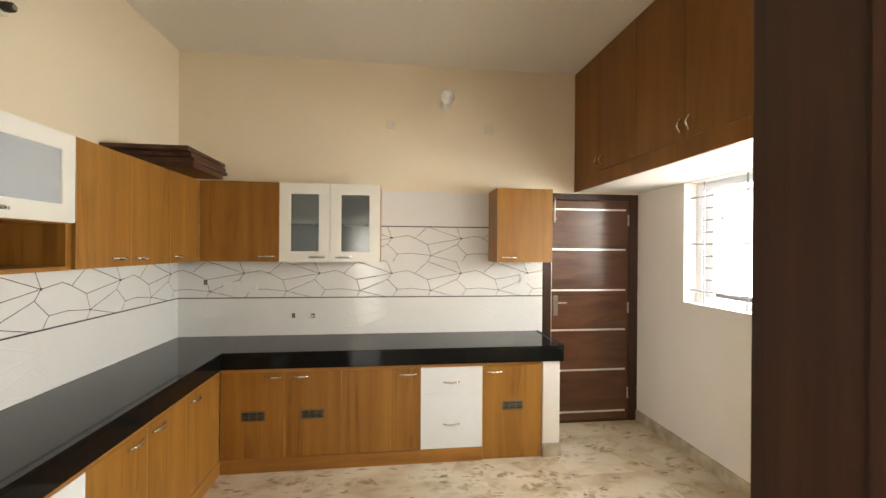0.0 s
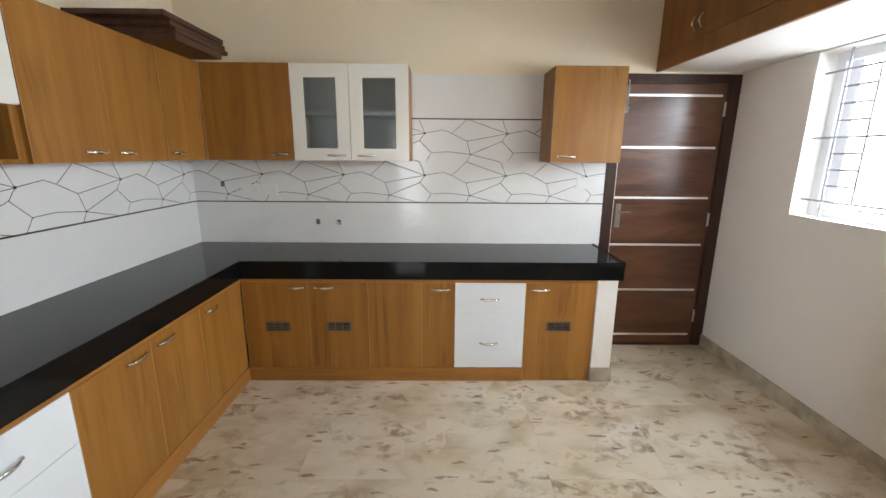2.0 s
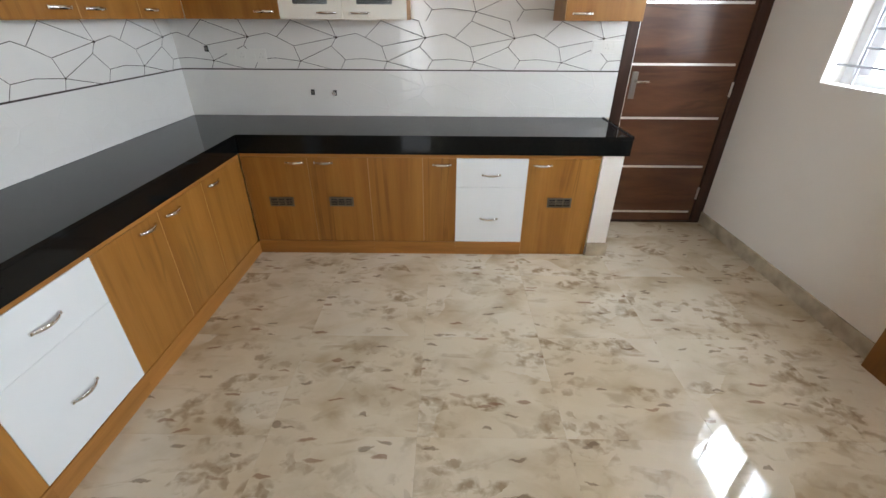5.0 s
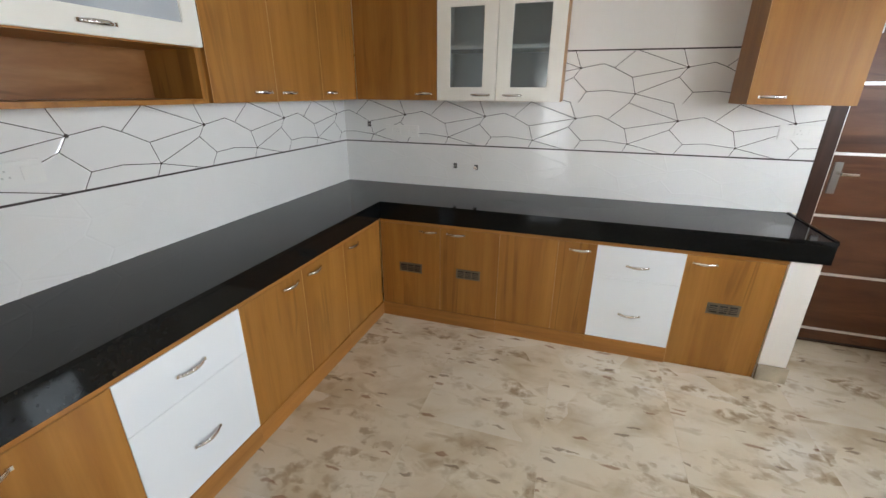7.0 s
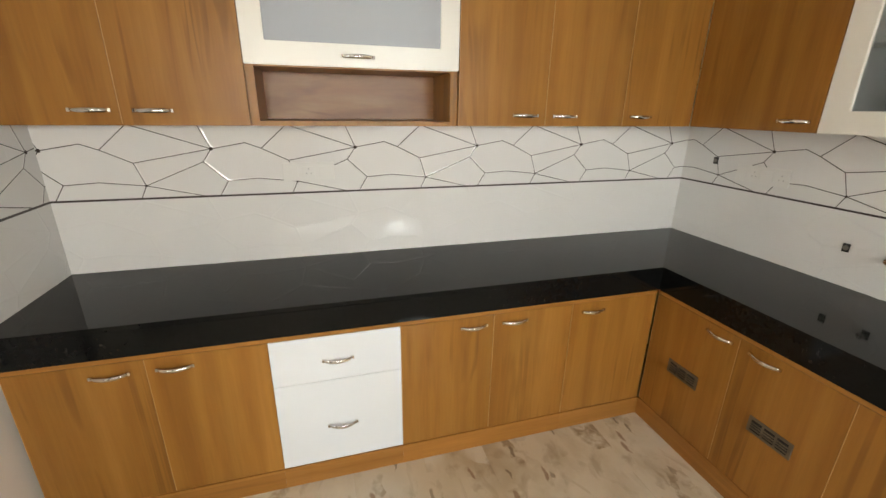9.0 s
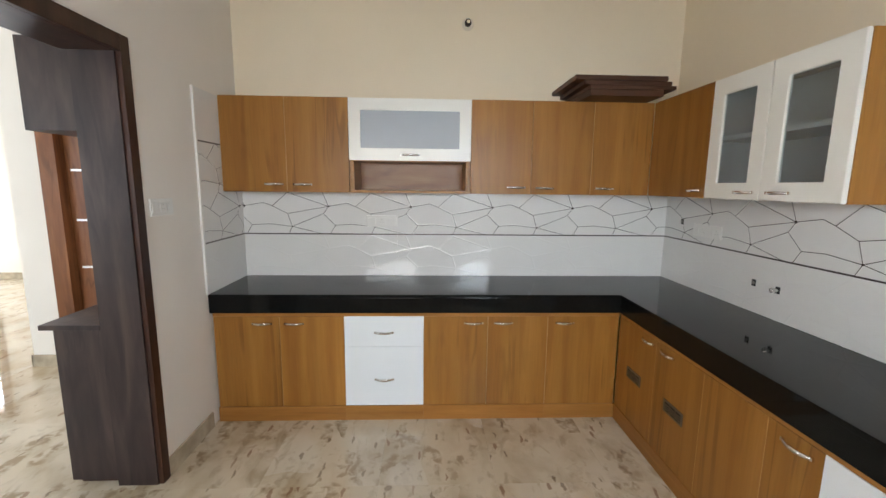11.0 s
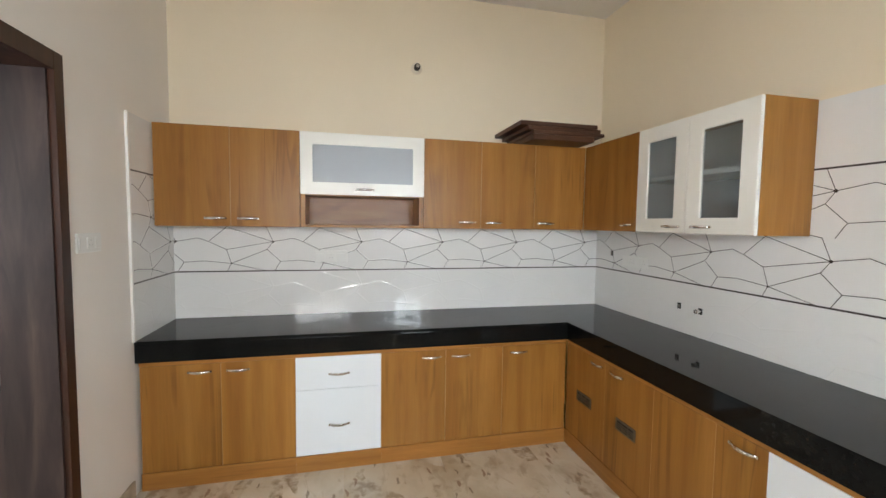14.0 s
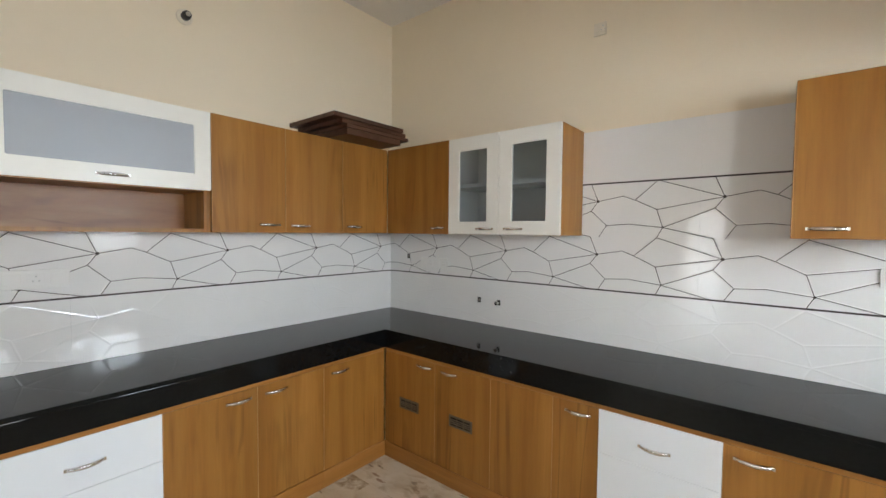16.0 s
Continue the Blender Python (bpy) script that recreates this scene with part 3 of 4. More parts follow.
def side_opening():
    d = thing("side_door_frame", (XE, (EY0 + EY1) / 2, 0), "brown side door frame with an unseen leaf, glazed for added fill light", "door frame", kind="structure")
    x0, x1 = XE - 0.065, XE + 0.10
    part("jamb", boxes((x0, XE - 0.001, EY1 - 0.002, EY1 + 0.145, 0, 2.072), (XE - 0.0005, x1, EY1 - 0.03, EY1 - 0.0005, 0.001, 2.05), bevel=0.003), LOFTWOOD, d)
    part("jamb", boxes((x0, XE - 0.001, EY0 - 0.145, EY0 + 0.002, 0, 2.072), (XE - 0.0005, x1, EY0 + 0.0005, EY0 + 0.03, 0.001, 2.05), bevel=0.003), LOFTWOOD, d)
    part("head", boxes((x0, XE - 0.001, EY0 + 0.003, EY1 - 0.003, 2.0, 2.072), bevel=0.003), LOFTWOOD, d)
    # unseen leaf; its high glazing is made up to let the fill lamp through
    a, b, xa, xb = EY0 + 0.031, EY1 - 0.031, XE - 0.03, XE + 0.008
    leaf = part("leaf", boxes((xa, xb, a, b, 0.01, 1.40), (xa, xb, a, b, 1.92, 1.995), (xa, xb, a, a + 0.11, 1.40, 1.92), (xa, xb, b - 0.11, b, 1.40, 1.92)), LACQUER, d, "closed white door leaf")
    part("pane", boxes((XE - 0.012, XE - 0.008, a + 0.109, b - 0.109, 1.399, 1.921)), CLEAR, leaf, "clear glass").visible_shadow = False
    part("threshold", boxes((XE + 0.010, XE + 0.24, EY0 + 0.031, EY1 - 0.031, 0.0, 0.006)), SKIRT, d, "beige marble threshold")
    solid("utility_floor", boxes((2.486, 4.6, 0.2, 3.2, -0.3, -0.03)), PLASTER, "pale cement floor outside the side doorway", "floor")


side_opening()

# unseen window, made up as an inlet for the hall's fill lamp
w2 = thing("hall_fill_window", (2.35, -3.0, 0.8), "wide white hall window, unseen, added for fill light", "window", kind="structure")
part("window_frame", boxes((2.32, 2.38, -4.15, -4.09, 0.8, 2.25), (2.32, 2.38, -1.91, -1.85, 0.8, 2.25), (2.32, 2.38, -4.09, -1.91, 0.8, 0.86), (2.32, 2.38, -4.09, -1.91, 2.19, 2.25), (2.32, 2.38, -3.03, -2.97, 0.86, 2.19)), UPVC, w2)
part("pane", boxes((2.345, 2.35, -4.09, -1.91, 0.86, 2.19)), CLEAR, w2).visible_shadow = False


# ---- handles and vents, shared meshes ----
def handle_mesh(length=0.108):
    """A bowed flat bar on two feet; along x, standing off towards -y."""
    bm = bmesh.new()
    n, w = 14, 0.0055
    rows = []
    for i in range(n + 1):
        s = i / n
        x = (s - 0.5) * length
        y = -0.006 - 0.020 * math.sin(math.pi * s) ** 0.7
        ww = w * (1.0 + 0.35 * math.sin(math.pi * s))
        rows.append([bm.verts.new(c) for c in ((x, y + 0.005, -ww), (x, y - 0.001, -ww), (x, y - 0.003, 0), (x, y - 0.001, ww), (x, y + 0.005, ww))])
    for a, b in zip(rows, rows[1:]):
        for k in range(5):
            bm.faces.new((a[k], a[(k + 1) % 5], b[(k + 1) % 5], b[k])).smooth = True
    bm.faces.new(rows[0][::-1])
    bm.faces.new(rows[-1])
    for s in (-1, 1):
        add_box(bm, s * length / 2 - 0.007, s * length / 2 + 0.007, -0.008, 0.0, -0.006, 0.006)
    bmesh.ops.recalc_face_normals(bm, faces=bm.faces)
    return mesh_of("handle", bm, CHROME)


HANDLE, SMALL_HANDLE = handle_mesh(), handle_mesh(0.066)


def vent_meshes():
    a = boxes((-0.08, 0.08, -0.004, 0, -0.033, 0.033))
    b = bmesh.new()
    for k in range(3):
        x = -0.048 + 0.048 * k
        add_box(b, x - 0.019, x + 0.019, -0.0048, -0.0042, -0.022, 0.022)
    c = boxes((-0.019, 0.019, -0.009, -0.005, -0.0025, 0.0025))
    return mesh_of("vent", a, VENT), mesh_of("vent_slots", b, VENTDARK), mesh_of("slat", c, VENT)


VENT_PLATE, VENT_SLOTS, VENT_SLAT = vent_meshes()

# fronts are drawn as if on the north wall (u to the right, front towards the viewer), then turned for the west wall
NORTH = Matrix.Identity(4)


def place(side, u, depth, z):
    """side 'n': u is x, depth is y. side 'w': u is y, depth is x. side 'e': u is y, depth is x, facing west."""
    if side == "n":
        return pose(u, depth, z)
    if side == "w":
        return pose(depth, u, z, 0, 0, 90)
    return pose(depth, u, z, 0, 0, -90)


def slab(side, u0, u1, d0, d1, z0, z1):
    lo, hi = min(d0, d1), max(d0, d1)
    return (u0, u1, lo, hi, z0, z1) if side == "n" else (lo, hi, u0, u1, z0, z1)


def inward(side):
    """The step from a front back into its cabinet."""
    return {"n": 1, "w": -1, "e": 1}[side]


def front(side, unit, name, u0, u1, z0, z1, d, material, handle=None, upright=False, vent=None, gap=0.0008, thick=0.018):
    s = inward(side)
    p = part(name, boxes(slab(side, u0 + gap, u1 - gap, d, d + s * thick, z0 + gap, z1 - gap), bevel=0.0012), material, unit)
    if material in (TEAK, LOFTWOOD):
        part("edge_band", boxes(slab(side, u0 + gap, u0 + gap + 0.0022, d - s * 0.0004, d + s * 0.004, z0 + 0.003, z1 - 0.003)), EDGE if material is TEAK else LOFTWOOD, p)
    if handle:
        m = place(side, handle[0], d, handle[1])
        put("handle", SMALL_HANDLE if upright else HANDLE, p, m @ pose(0, 0, 0, 0, 90, 0) if upright else m, "bowed chrome handle")
    if vent:
        m = place(side, vent[0], d, vent[1])
        v = put("vent", VENT_PLATE, p, m, "small bronze metal vent")
        for me, extra in [(VENT_SLOTS, NORTH)] + [(VENT_SLAT, pose(-0.048 + 0.048 * k, 0, -0.011 + 0.011 * j)) for k in range(3) for j in range(3)]:
            o = new("slat" if me is VENT_SLAT else "slots", me)
            o.parent = v
            o.matrix_basis = extra
    return p


# ---- base units ----
FN, FW = 2.998, -1.158
KICK = 0.097


def base_unit(side, u0, u1, label, fronts, full=False, group="base cabinets"):
    d = FN if side == "n" else FW
    s = inward(side)
    back = YN - 0.012 if side == "n" else XW + 0.012
    at = ((u0 + u1) / 2, d, 0) if side == "n" else (d, (u0 + u1) / 2, 0)
    c = thing("base_cabinet", at, label, "cabinet", group)
    part("body", boxes(slab(side, u0 + 0.0005, u1 - 0.0005, d + s * 0.019, back, 0.002 if full else KICK, 0.7155)), TEAK, c)
    part("top_rail", boxes(slab(side, u0, u1, d + s * 0.002, d + s * 0.0185, 0.694, 0.7155)), TEAK_H, c)
    if not full:
        part("kickboard", boxes(slab(side, u0 + 0.0002, u1 - 0.0002, d - s * 0.004, d + s * 0.018, 0.0, KICK - 0.001)), TEAK_H, c)
    for f in fronts:
        front(side, c, *f[:5], d, f[5], **f[6])
    return c


ZD0, ZD1 = KICK + 0.001, 0.693
base_unit("n", -1.1565, -0.347, "teak veneer base cabinet with two vented doors", [
    ("door", -1.1545, -0.733, ZD0, ZD1, TEAK, dict(handle=(-0.814, 0.658), vent=(-0.940, 0.389))),
    ("door", -0.733, -0.347, ZD0, ZD1, TEAK, dict(handle=(-0.627, 0.658), vent=(-0.541, 0.392)))])
base_unit("n", -0.347, 0.218, "teak veneer base cabinet with two plain fronts", [
    ("fixed_panel", -0.347, 0.002, ZD0, ZD1, TEAK, dict(gap=0.0005)),
    ("door", 0.002, 0.218, ZD0, ZD1, TEAK, dict(handle=(0.126, 0.650)))])
base_unit("n", 0.218, 0.675, "white lacquered two-drawer base unit", [
    ("drawer_front", 0.218, 0.675, 0.500, ZD1, LACQUER, dict(handle=(0.443, 0.585))),
    ("drawer_front", 0.218, 0.675, ZD0, 0.500, LACQUER, dict(handle=(0.443, 0.277)))])
base_unit("n", 0.675, 1.135, "teak veneer base cabinet with a full-height vented door", [
    ("door", 0.675, 1.130, 0.004, ZD1, TEAK, dict(handle=(0.767, 0.650), vent=(0.905, 0.397)))], full=True)
base_unit("w", 0.446, 1.246, "teak veneer base cabinet with two doors", [
    ("door", 0.450, 0.849, ZD0, ZD1, TEAK, dict(handle=(0.744, 0.648))),
    ("door", 0.849, 1.246, ZD0, ZD1, TEAK, dict(handle=(0.941, 0.648)))])
base_unit("w", 1.246, 1.743, "white lacquered two-drawer base unit", [
    ("drawer_front", 1.246, 1.743, 0.495, ZD1, LACQUER, dict(handle=(1.494, 0.588))),
    ("drawer_front", 1.246, 1.743, ZD0, 0.495, LACQUER, dict(handle=(1.494, 0.277)))])
base_unit("w", 1.743, 2.530, "teak veneer base cabinet with two doors", [
    ("door", 1.743, 2.148, ZD0, ZD1, TEAK, dict(handle=(2.057, 0.649))),
    ("door", 2.148, 2.530, ZD0, ZD1, TEAK, dict(handle=(2.246, 0.649)))])
base_unit("w", 2.530, 2.997, "teak veneer corner base cabinet with one door", [
    ("door", 2.530, 2.990, ZD0, ZD1, TEAK, dict(handle=(2.640, 0.649)))])

# masonry pier under the counter's end
pier = thing("counter_pier", (1.21, 3.2, 0), "white plastered pier under the counter's end", "pier", kind="structure")
part("pier", boxes((1.138, 1.272, 3.000, YN, 0.0, FASCIA - 0.001), bevel=0.004), OFFWHITE, pier)
part("skirting", boxes((1.137, 1.284, 2.988, 2.9985, 0.0, 0.098), (1.274, 1.284, 2.9985, YN, 0.0, 0.098)), SKIRT, pier, "beige marble skirting")


# ---- the granite counter ----
def counter():
    c = thing("countertop", (XW, YN, TOP), "polished black granite L-shaped countertop", "countertop")
    e, f = 2.986, -1.146
    bm = bmesh.new()
    outline = [(XW + 0.002, YS + 0.002), (f, YS + 0.002), (f, e), (1.302, e), (1.302, YN - 0.002), (XW + 0.002, YN - 0.002)]
    lo = [bm.verts.new((x, y, TOP - 0.02)) for x, y in outline]
    hi = [bm.verts.new((x, y, TOP)) for x, y in outline]
    bm.faces.new(lo[::-1])
    bm.faces.new(hi)
    for i in range(6):
        bm.faces.new((lo[i], lo[(i + 1) % 6], hi[(i + 1) % 6], hi[i]))
    bmesh.ops.bevel(bm, geom=bm.edges[:], offset=0.003, segments=2, affect="EDGES")
    part("slab", bm, GRANITE, c)
    part("fascia", boxes((f - 0.022, f - 0.003, YS + 0.003, e + 0.02, FASCIA, TOP - 0.0205), bevel=0.002), GRANITE, c)
    part("fascia", boxes((f - 0.002, 1.299, e + 0.003, e + 0.0115, FASCIA, TOP - 0.0205), bevel=0.002), GRANITE, c)
    part("fascia", boxes((1.280, 1.299, e + 0.012, YN - 0.003, FASCIA, TOP - 0.0205), bevel=0.002), GRANITE, c)
    # raised lip along the free end
    part("lip", boxes((1.284, 1.301, e + 0.004, YN - 0.012, TOP, TOP + 0.006), bevel=0.002), GRANITE, c, "thin raised granite lip")


counter()


# ---- wall cabinets ----
WB, WT = 1.452, 2.050
FNW, FWW = 3.241, -1.405


def wall_unit(side, u0, u1, label, fronts):
    d = FNW if side == "n" else FWW
    s = inward(side)
    back = YN - 0.010 if side == "n" else XW + 0.010
    at = ((u0 + u1) / 2, d, WB) if side == "n" else (d, (u0 + u1) / 2, WB)
    c = thing("wall_cabinet", at, label, "cabinet", "wall cabinets")
    part("body", boxes(slab(side, u0 + 0.0005, u1 - 0.0005, d + s * 0.0185, back, WB, WT)), TEAK, c)
    for a, b, h in fronts:
        front(side, c, "door", a, b, WB, WT, d, TEAK, handle=h)
    return c


wall_unit("w", 0.446, 1.254, "teak veneer wall cabinet with two doors", [(0.446, 0.854, (0.771, 1.502)), (0.854, 1.254, (0.955, 1.502))])
wall_unit("w", 2.045, 3.2405, "teak veneer wall cabinet with three doors", [(2.045, 2.445, (2.348, 1.496)), (2.445, 2.845, (2.540, 1.494)), (2.845, 3.2395, (2.940, 1.495))])
wall_unit("n", -1.4040, -0.840, "teak veneer corner wall cabinet with one door", [(-1.4030, -0.840, (-0.927, 1.492))])
wall_unit("n", 0.843, 1.305, "single teak veneer wall cabinet beside the door", [(0.843, 1.305, (0.945, 1.490))])


def framed_front(side, unit, u0, u1, z0, z1, d, rail, low, handle, pane_mat):
    s = inward(side)
    t = 0.020
    u0, u1, z0, z1 = u0 + 0.0015, u1 - 0.0015, z0 + 0.001, z1 - 0.001
    bm = bmesh.new()
    rings = []
    for a, b, lo, hi in ((u0, u1, z0, z1), (u0 + rail, u1 - rail, z0 + low, z1 - rail)):
        for depth in (d, d + s * t):
            rings.append([bm.verts.new((u, depth, z) if side == "n" else (depth, u, z)) for u, z in ((a, lo), (b, lo), (b, hi), (a, hi))])
    for a, b in ((0, 2), (1, 3), (0, 1), (2, 3)):
        for k in range(4):
            bm.faces.new((rings[a][k], rings[a][(k + 1) % 4], rings[b][(k + 1) % 4], rings[b][k]))
    bmesh.ops.recalc_face_normals(bm, faces=bm.faces)
    bmesh.ops.bevel(bm, geom=bm.edges[:], offset=0.0025, segments=2, affect="EDGES")
    p = part("door", bm, IVORY, unit, "ivory lacquered frame")
    part("pane", boxes(slab(side, u0 + rail - 0.004, u1 - rail + 0.004, d + s * 0.008, d + s * 0.012, z0 + low - 0.004, z1 - rail + 0.004)), pane_mat, p, "grey frosted glass")
    put("handle", HANDLE, p, place(side, handle[0], d, handle[1]), "bowed chrome handle")


def glass_unit():
    u0, u1, d, b = -0.840, -0.087, FNW, YN - 0.010
    c = thing("glass_wall_cabinet", ((u0 + u1) / 2, d, WB), "white framed wall cabinet with frosted glass doors", "cabinet", "wall cabinets")
    part("side_panel", boxes((u0 + 0.0005, u0 + 0.018, d + 0.021, b, WB, WT)), TEAK, c)
    part("side_panel", boxes((u1 - 0.018, u1, d + 0.021, b, WB, WT)), TEAK, c)
    part("top_panel", boxes((u0 + 0.0185, u1 - 0.0185, d + 0.021, b, WT - 0.018, WT)), TEAK, c)
    part("bottom_panel", boxes((u0 + 0.0185, u1 - 0.0185, d + 0.021, b, WB, WB + 0.018)), TEAK, c)
    part("back_panel", boxes((u0 + 0.0185, u1 - 0.0185, b - 0.006, b, WB + 0.0185, WT - 0.0185)), INSIDE, c)
    part("shelf", boxes((u0 + 0.0185, u1 - 0.0185, d + 0.014, b - 0.007, 1.742, 1.764)), LACQUER, c, "white inner shelf")
    for a0, a1 in ((u0 + 0.0185, u0 + 0.0215), (u1 - 0.0215, u1 - 0.0185)):
        for z0, z1 in ((WB + 0.0185, 1.7415), (1.7645, WT - 0.0185)):
            part("lining", boxes((a0, a1, d + 0.024, b - 0.0065, z0, z1)), INSIDE, c, "pale inner lining")
    part("lining", boxes((u0 + 0.022, u1 - 0.022, d + 0.024, b - 0.0065, WB + 0.0185, WB + 0.021)), INSIDE, c, "pale inner lining")
    framed_front("n", c, u0, -0.467, WB, WT, d, 0.083, 0.078, (-0.560, 1.487), SMOKE)
    framed_front("n", c, -0.467, u1, WB, WT, d, 0.083, 0.078, (-0.366, 1.487), SMOKE)


glass_unit()


def flap_unit():
    u0, u1, d, b = 1.254, 2.045, FWW, XW + 0.010
    c = thing("flap_wall_cabinet", (d, (u0 + u1) / 2, WB), "white framed flap-up wall cabinet over an open niche", "cabinet", "wall cabinets")
    zf = 1.660
    x0, x1 = b, d - 0.021
    part("side_panel", boxes((x0, x1, u0 + 0.0005, u0 + 0.03, WB, WT)), TEAK, c)
    part("side_panel", boxes((x0, x1, u1 - 0.03, u1 - 0.0005, WB, WT)), TEAK, c)
    part("top_panel", boxes((x0, x1, u0 + 0.0305, u1 - 0.0305, WT - 0.018, WT)), TEAK, c)
    part("divider_panel", boxes((x0, x1, u0 + 0.0305, u1 - 0.0305, zf - 0.004, zf + 0.014)), TEAK, c)
    part("niche_floor", boxes((x0, d - 0.003, u0 + 0.0305, u1 - 0.0305, WB, WB + 0.018)), TEAK, c)
    part("back_panel", boxes((x0, x0 + 0.006, u0 + 0.0305, u1 - 0.0305, WB + 0.0185, zf - 0.0045)), TEAK_IN, c, "glossy teak niche back")
    part("back_panel", boxes((x0, x0 + 0.006, u0 + 0.0305, u1 - 0.0305, zf + 0.0145, WT - 0.0185)), INSIDE, c)
    part("lining", boxes((x0 + 0.007, x1 - 0.004, u0 + 0.0305, u0 + 0.0335, zf + 0.0145, WT - 0.0185)), INSIDE, c, "pale inner lining")
    part("lining", boxes((x0 + 0.007, x1 - 0.004, u1 - 0.0335, u1 - 0.0305, zf + 0.0145, WT - 0.0185)), INSIDE, c, "pale inner lining")
    part("lining", boxes((x0 + 0.007, x1 - 0.004, u0 + 0.034, u1 - 0.034, zf + 0.0145, zf + 0.0175)), INSIDE, c, "pale inner lining")
    framed_front("w", c, u0, u1, zf, WT, d, 0.075, 0.078, (1.650, 1.697), FROST)


flap_unit()


# ---- loft cabinets ----
LX = 1.632


def loft():
    edges = [3.556, 3.105, 2.612, 2.140, 1.665, 1.190, 0.715, 0.434]
    for k in (0, 2, 4, 6):
        ys = edges[k:k + 3]
        c = thing("loft_cabinet", (LX, (ys[0] + ys[-1]) / 2, SOFFIT), "brown veneer loft cabinet under the ceiling", "cabinet", "loft cabinets")
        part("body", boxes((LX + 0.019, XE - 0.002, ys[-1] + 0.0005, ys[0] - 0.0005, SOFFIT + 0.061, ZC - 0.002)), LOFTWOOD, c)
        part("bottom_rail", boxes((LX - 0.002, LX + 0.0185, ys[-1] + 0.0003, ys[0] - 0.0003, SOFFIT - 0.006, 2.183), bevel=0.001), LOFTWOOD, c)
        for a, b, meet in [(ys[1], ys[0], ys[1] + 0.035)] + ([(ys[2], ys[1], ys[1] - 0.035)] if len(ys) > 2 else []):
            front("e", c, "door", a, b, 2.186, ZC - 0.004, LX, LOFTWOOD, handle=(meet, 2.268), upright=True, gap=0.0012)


loft()

# ---- boards lying on the wall cabinet ----
for x0, x1, y0, y1, z0, z1 in ((-1.690, -1.222, 2.740, 3.190, 2.051, 2.088), (-1.685, -1.216, 2.735, 3.262, 2.0885, 2.112), (-1.695, -1.218, 2.700, 3.235, 2.1125, 2.138), (-1.698, -1.211, 2.642, 3.205, 2.1385, 2.166)):
    b = thing("wooden_board", ((x0 + x1) / 2, (y0 + y1) / 2, z0), "dark brown wooden board stacked on a wall cabinet", "board", "stacked boards")
    part("board", boxes((x0, x1, y0, y1, z0, z1), bevel=0.004), PLANK, b)


# ---- lamps, switches and pipes ----
def wall_lamp():
    c = thing("wall_lamp", (0.457, YN, 2.85), "white globe bulb in a round wall holder", "lamp")
    bm = lathe([(0.045, 0), (0.045, 0.008), (0.030, 0.020), (0.022, 0.045), (0.019, 0.055)])
    turn = Matrix.Rotation(radians(90), 4, "X")
    tilt = pose(0.457, YN - 0.001, 2.805) @ turn @ pose(0, 0, 0, -8, 0, 0) @ Matrix.Scale(1.2, 4)
    bm.transform(tilt)
    part("holder", bm, PLASTIC, c, "white plastic bulb holder")
    prof = [(0.014, 0.05), (0.020, 0.062), (0.034, 0.075), (0.046, 0.095), (0.050, 0.115), (0.046, 0.136), (0.034, 0.152), (0.016, 0.161), (0.003, 0.163)]
    bm = lathe(prof, 24)
    bm.transform(tilt)
    part("bulb", bm, BULB, c, "glossy white globe bulb")


wall_lamp()


def empty_holder():
    c = thing("bulb_holder", (XW, 2.034, 2.603), "empty black bulb holder on a white wall plate", "bulb holder")
    bm = lathe([(0.040, 0), (0.040, 0.007), (0.036, 0.010)])
    m = pose(XW + 0.001, 2.034, 2.603, 0, 90, 0)
    bm.transform(m)
    part("plate", bm, CREAMPLASTIC, c)
    bm = lathe([(0.021, 0.0105), (0.023, 0.03), (0.020, 0.05), (0.017, 0.052)])
    bm.transform(m)
    part("socket", bm, BLACKP, c, "black socket")
    bm = lathe([(0.012, 0.0525), (0.012, 0.058)], 12)
    bm.transform(m)
    part("contact", bm, CHROME, c)


empty_holder()


def switch_plate(name, label, m, w, h, keys, material, key_mat):
    """A plate in the local x-z plane, facing -y."""
    c = thing(name, m.translation, label, "switch plate")
    bm = boxes((-w / 2, w / 2, -0.009, 0, -h / 2, h / 2), bevel=0.003)
    bm.transform(m)
    part("plate", bm, material, c)
    for k in range(keys):
        u = -w / 2 + w * (k + 0.5) / keys
        s = 0.38 * w / keys
        bm = boxes((u - s, u + s, -0.013, -0.0092, -h * 0.28, h * 0.28), bevel=0.0015)
        bm.transform(m)
        rocker = part("rocker" if k % 2 == 0 else "socket_outlet", bm, key_mat, c)
        if k % 2:
            for a, z in ((0, 0.012), (-0.01, -0.008), (0.01, -0.008)):
                bm = boxes((u + a - 0.003, u + a + 0.003, -0.0136, -0.0132, z - 0.003, z + 0.003))
                bm.transform(m)
                part("pin_hole", bm, PINS, rocker)


T = 0.012
switch_plate("switch_plate", "white plastic switch plate on the tiles", pose(-1.215, YN - T, 1.232), 0.265, 0.082, 4, PLASTIC, PLASTIC)
switch_plate("switch_plate", "white plastic switch plate on the tiles", pose(1.225, YN - T, 1.300), 0.20, 0.082, 3, PLASTIC, PLASTIC)
switch_plate("switch_plate", "white plastic switch plate on the tiles", pose(XW + T, 1.432, 1.243, 0, 0, 90), 0.222, 0.082, 3, PLASTIC, PLASTIC)
switch_plate("switch_plate", "off-white switch plate beside the doorway", pose(-0.785, YS, 1.383, 0, 0, 180), 0.175, 0.085, 3, PLASTIC, PLASTIC)
switch_plate("socket_plate", "cream socket plate high on the wall", pose(-0.01, YN, 2.612), 0.07, 0.07, 2, CREAMPLASTIC, CREAMPLASTIC)
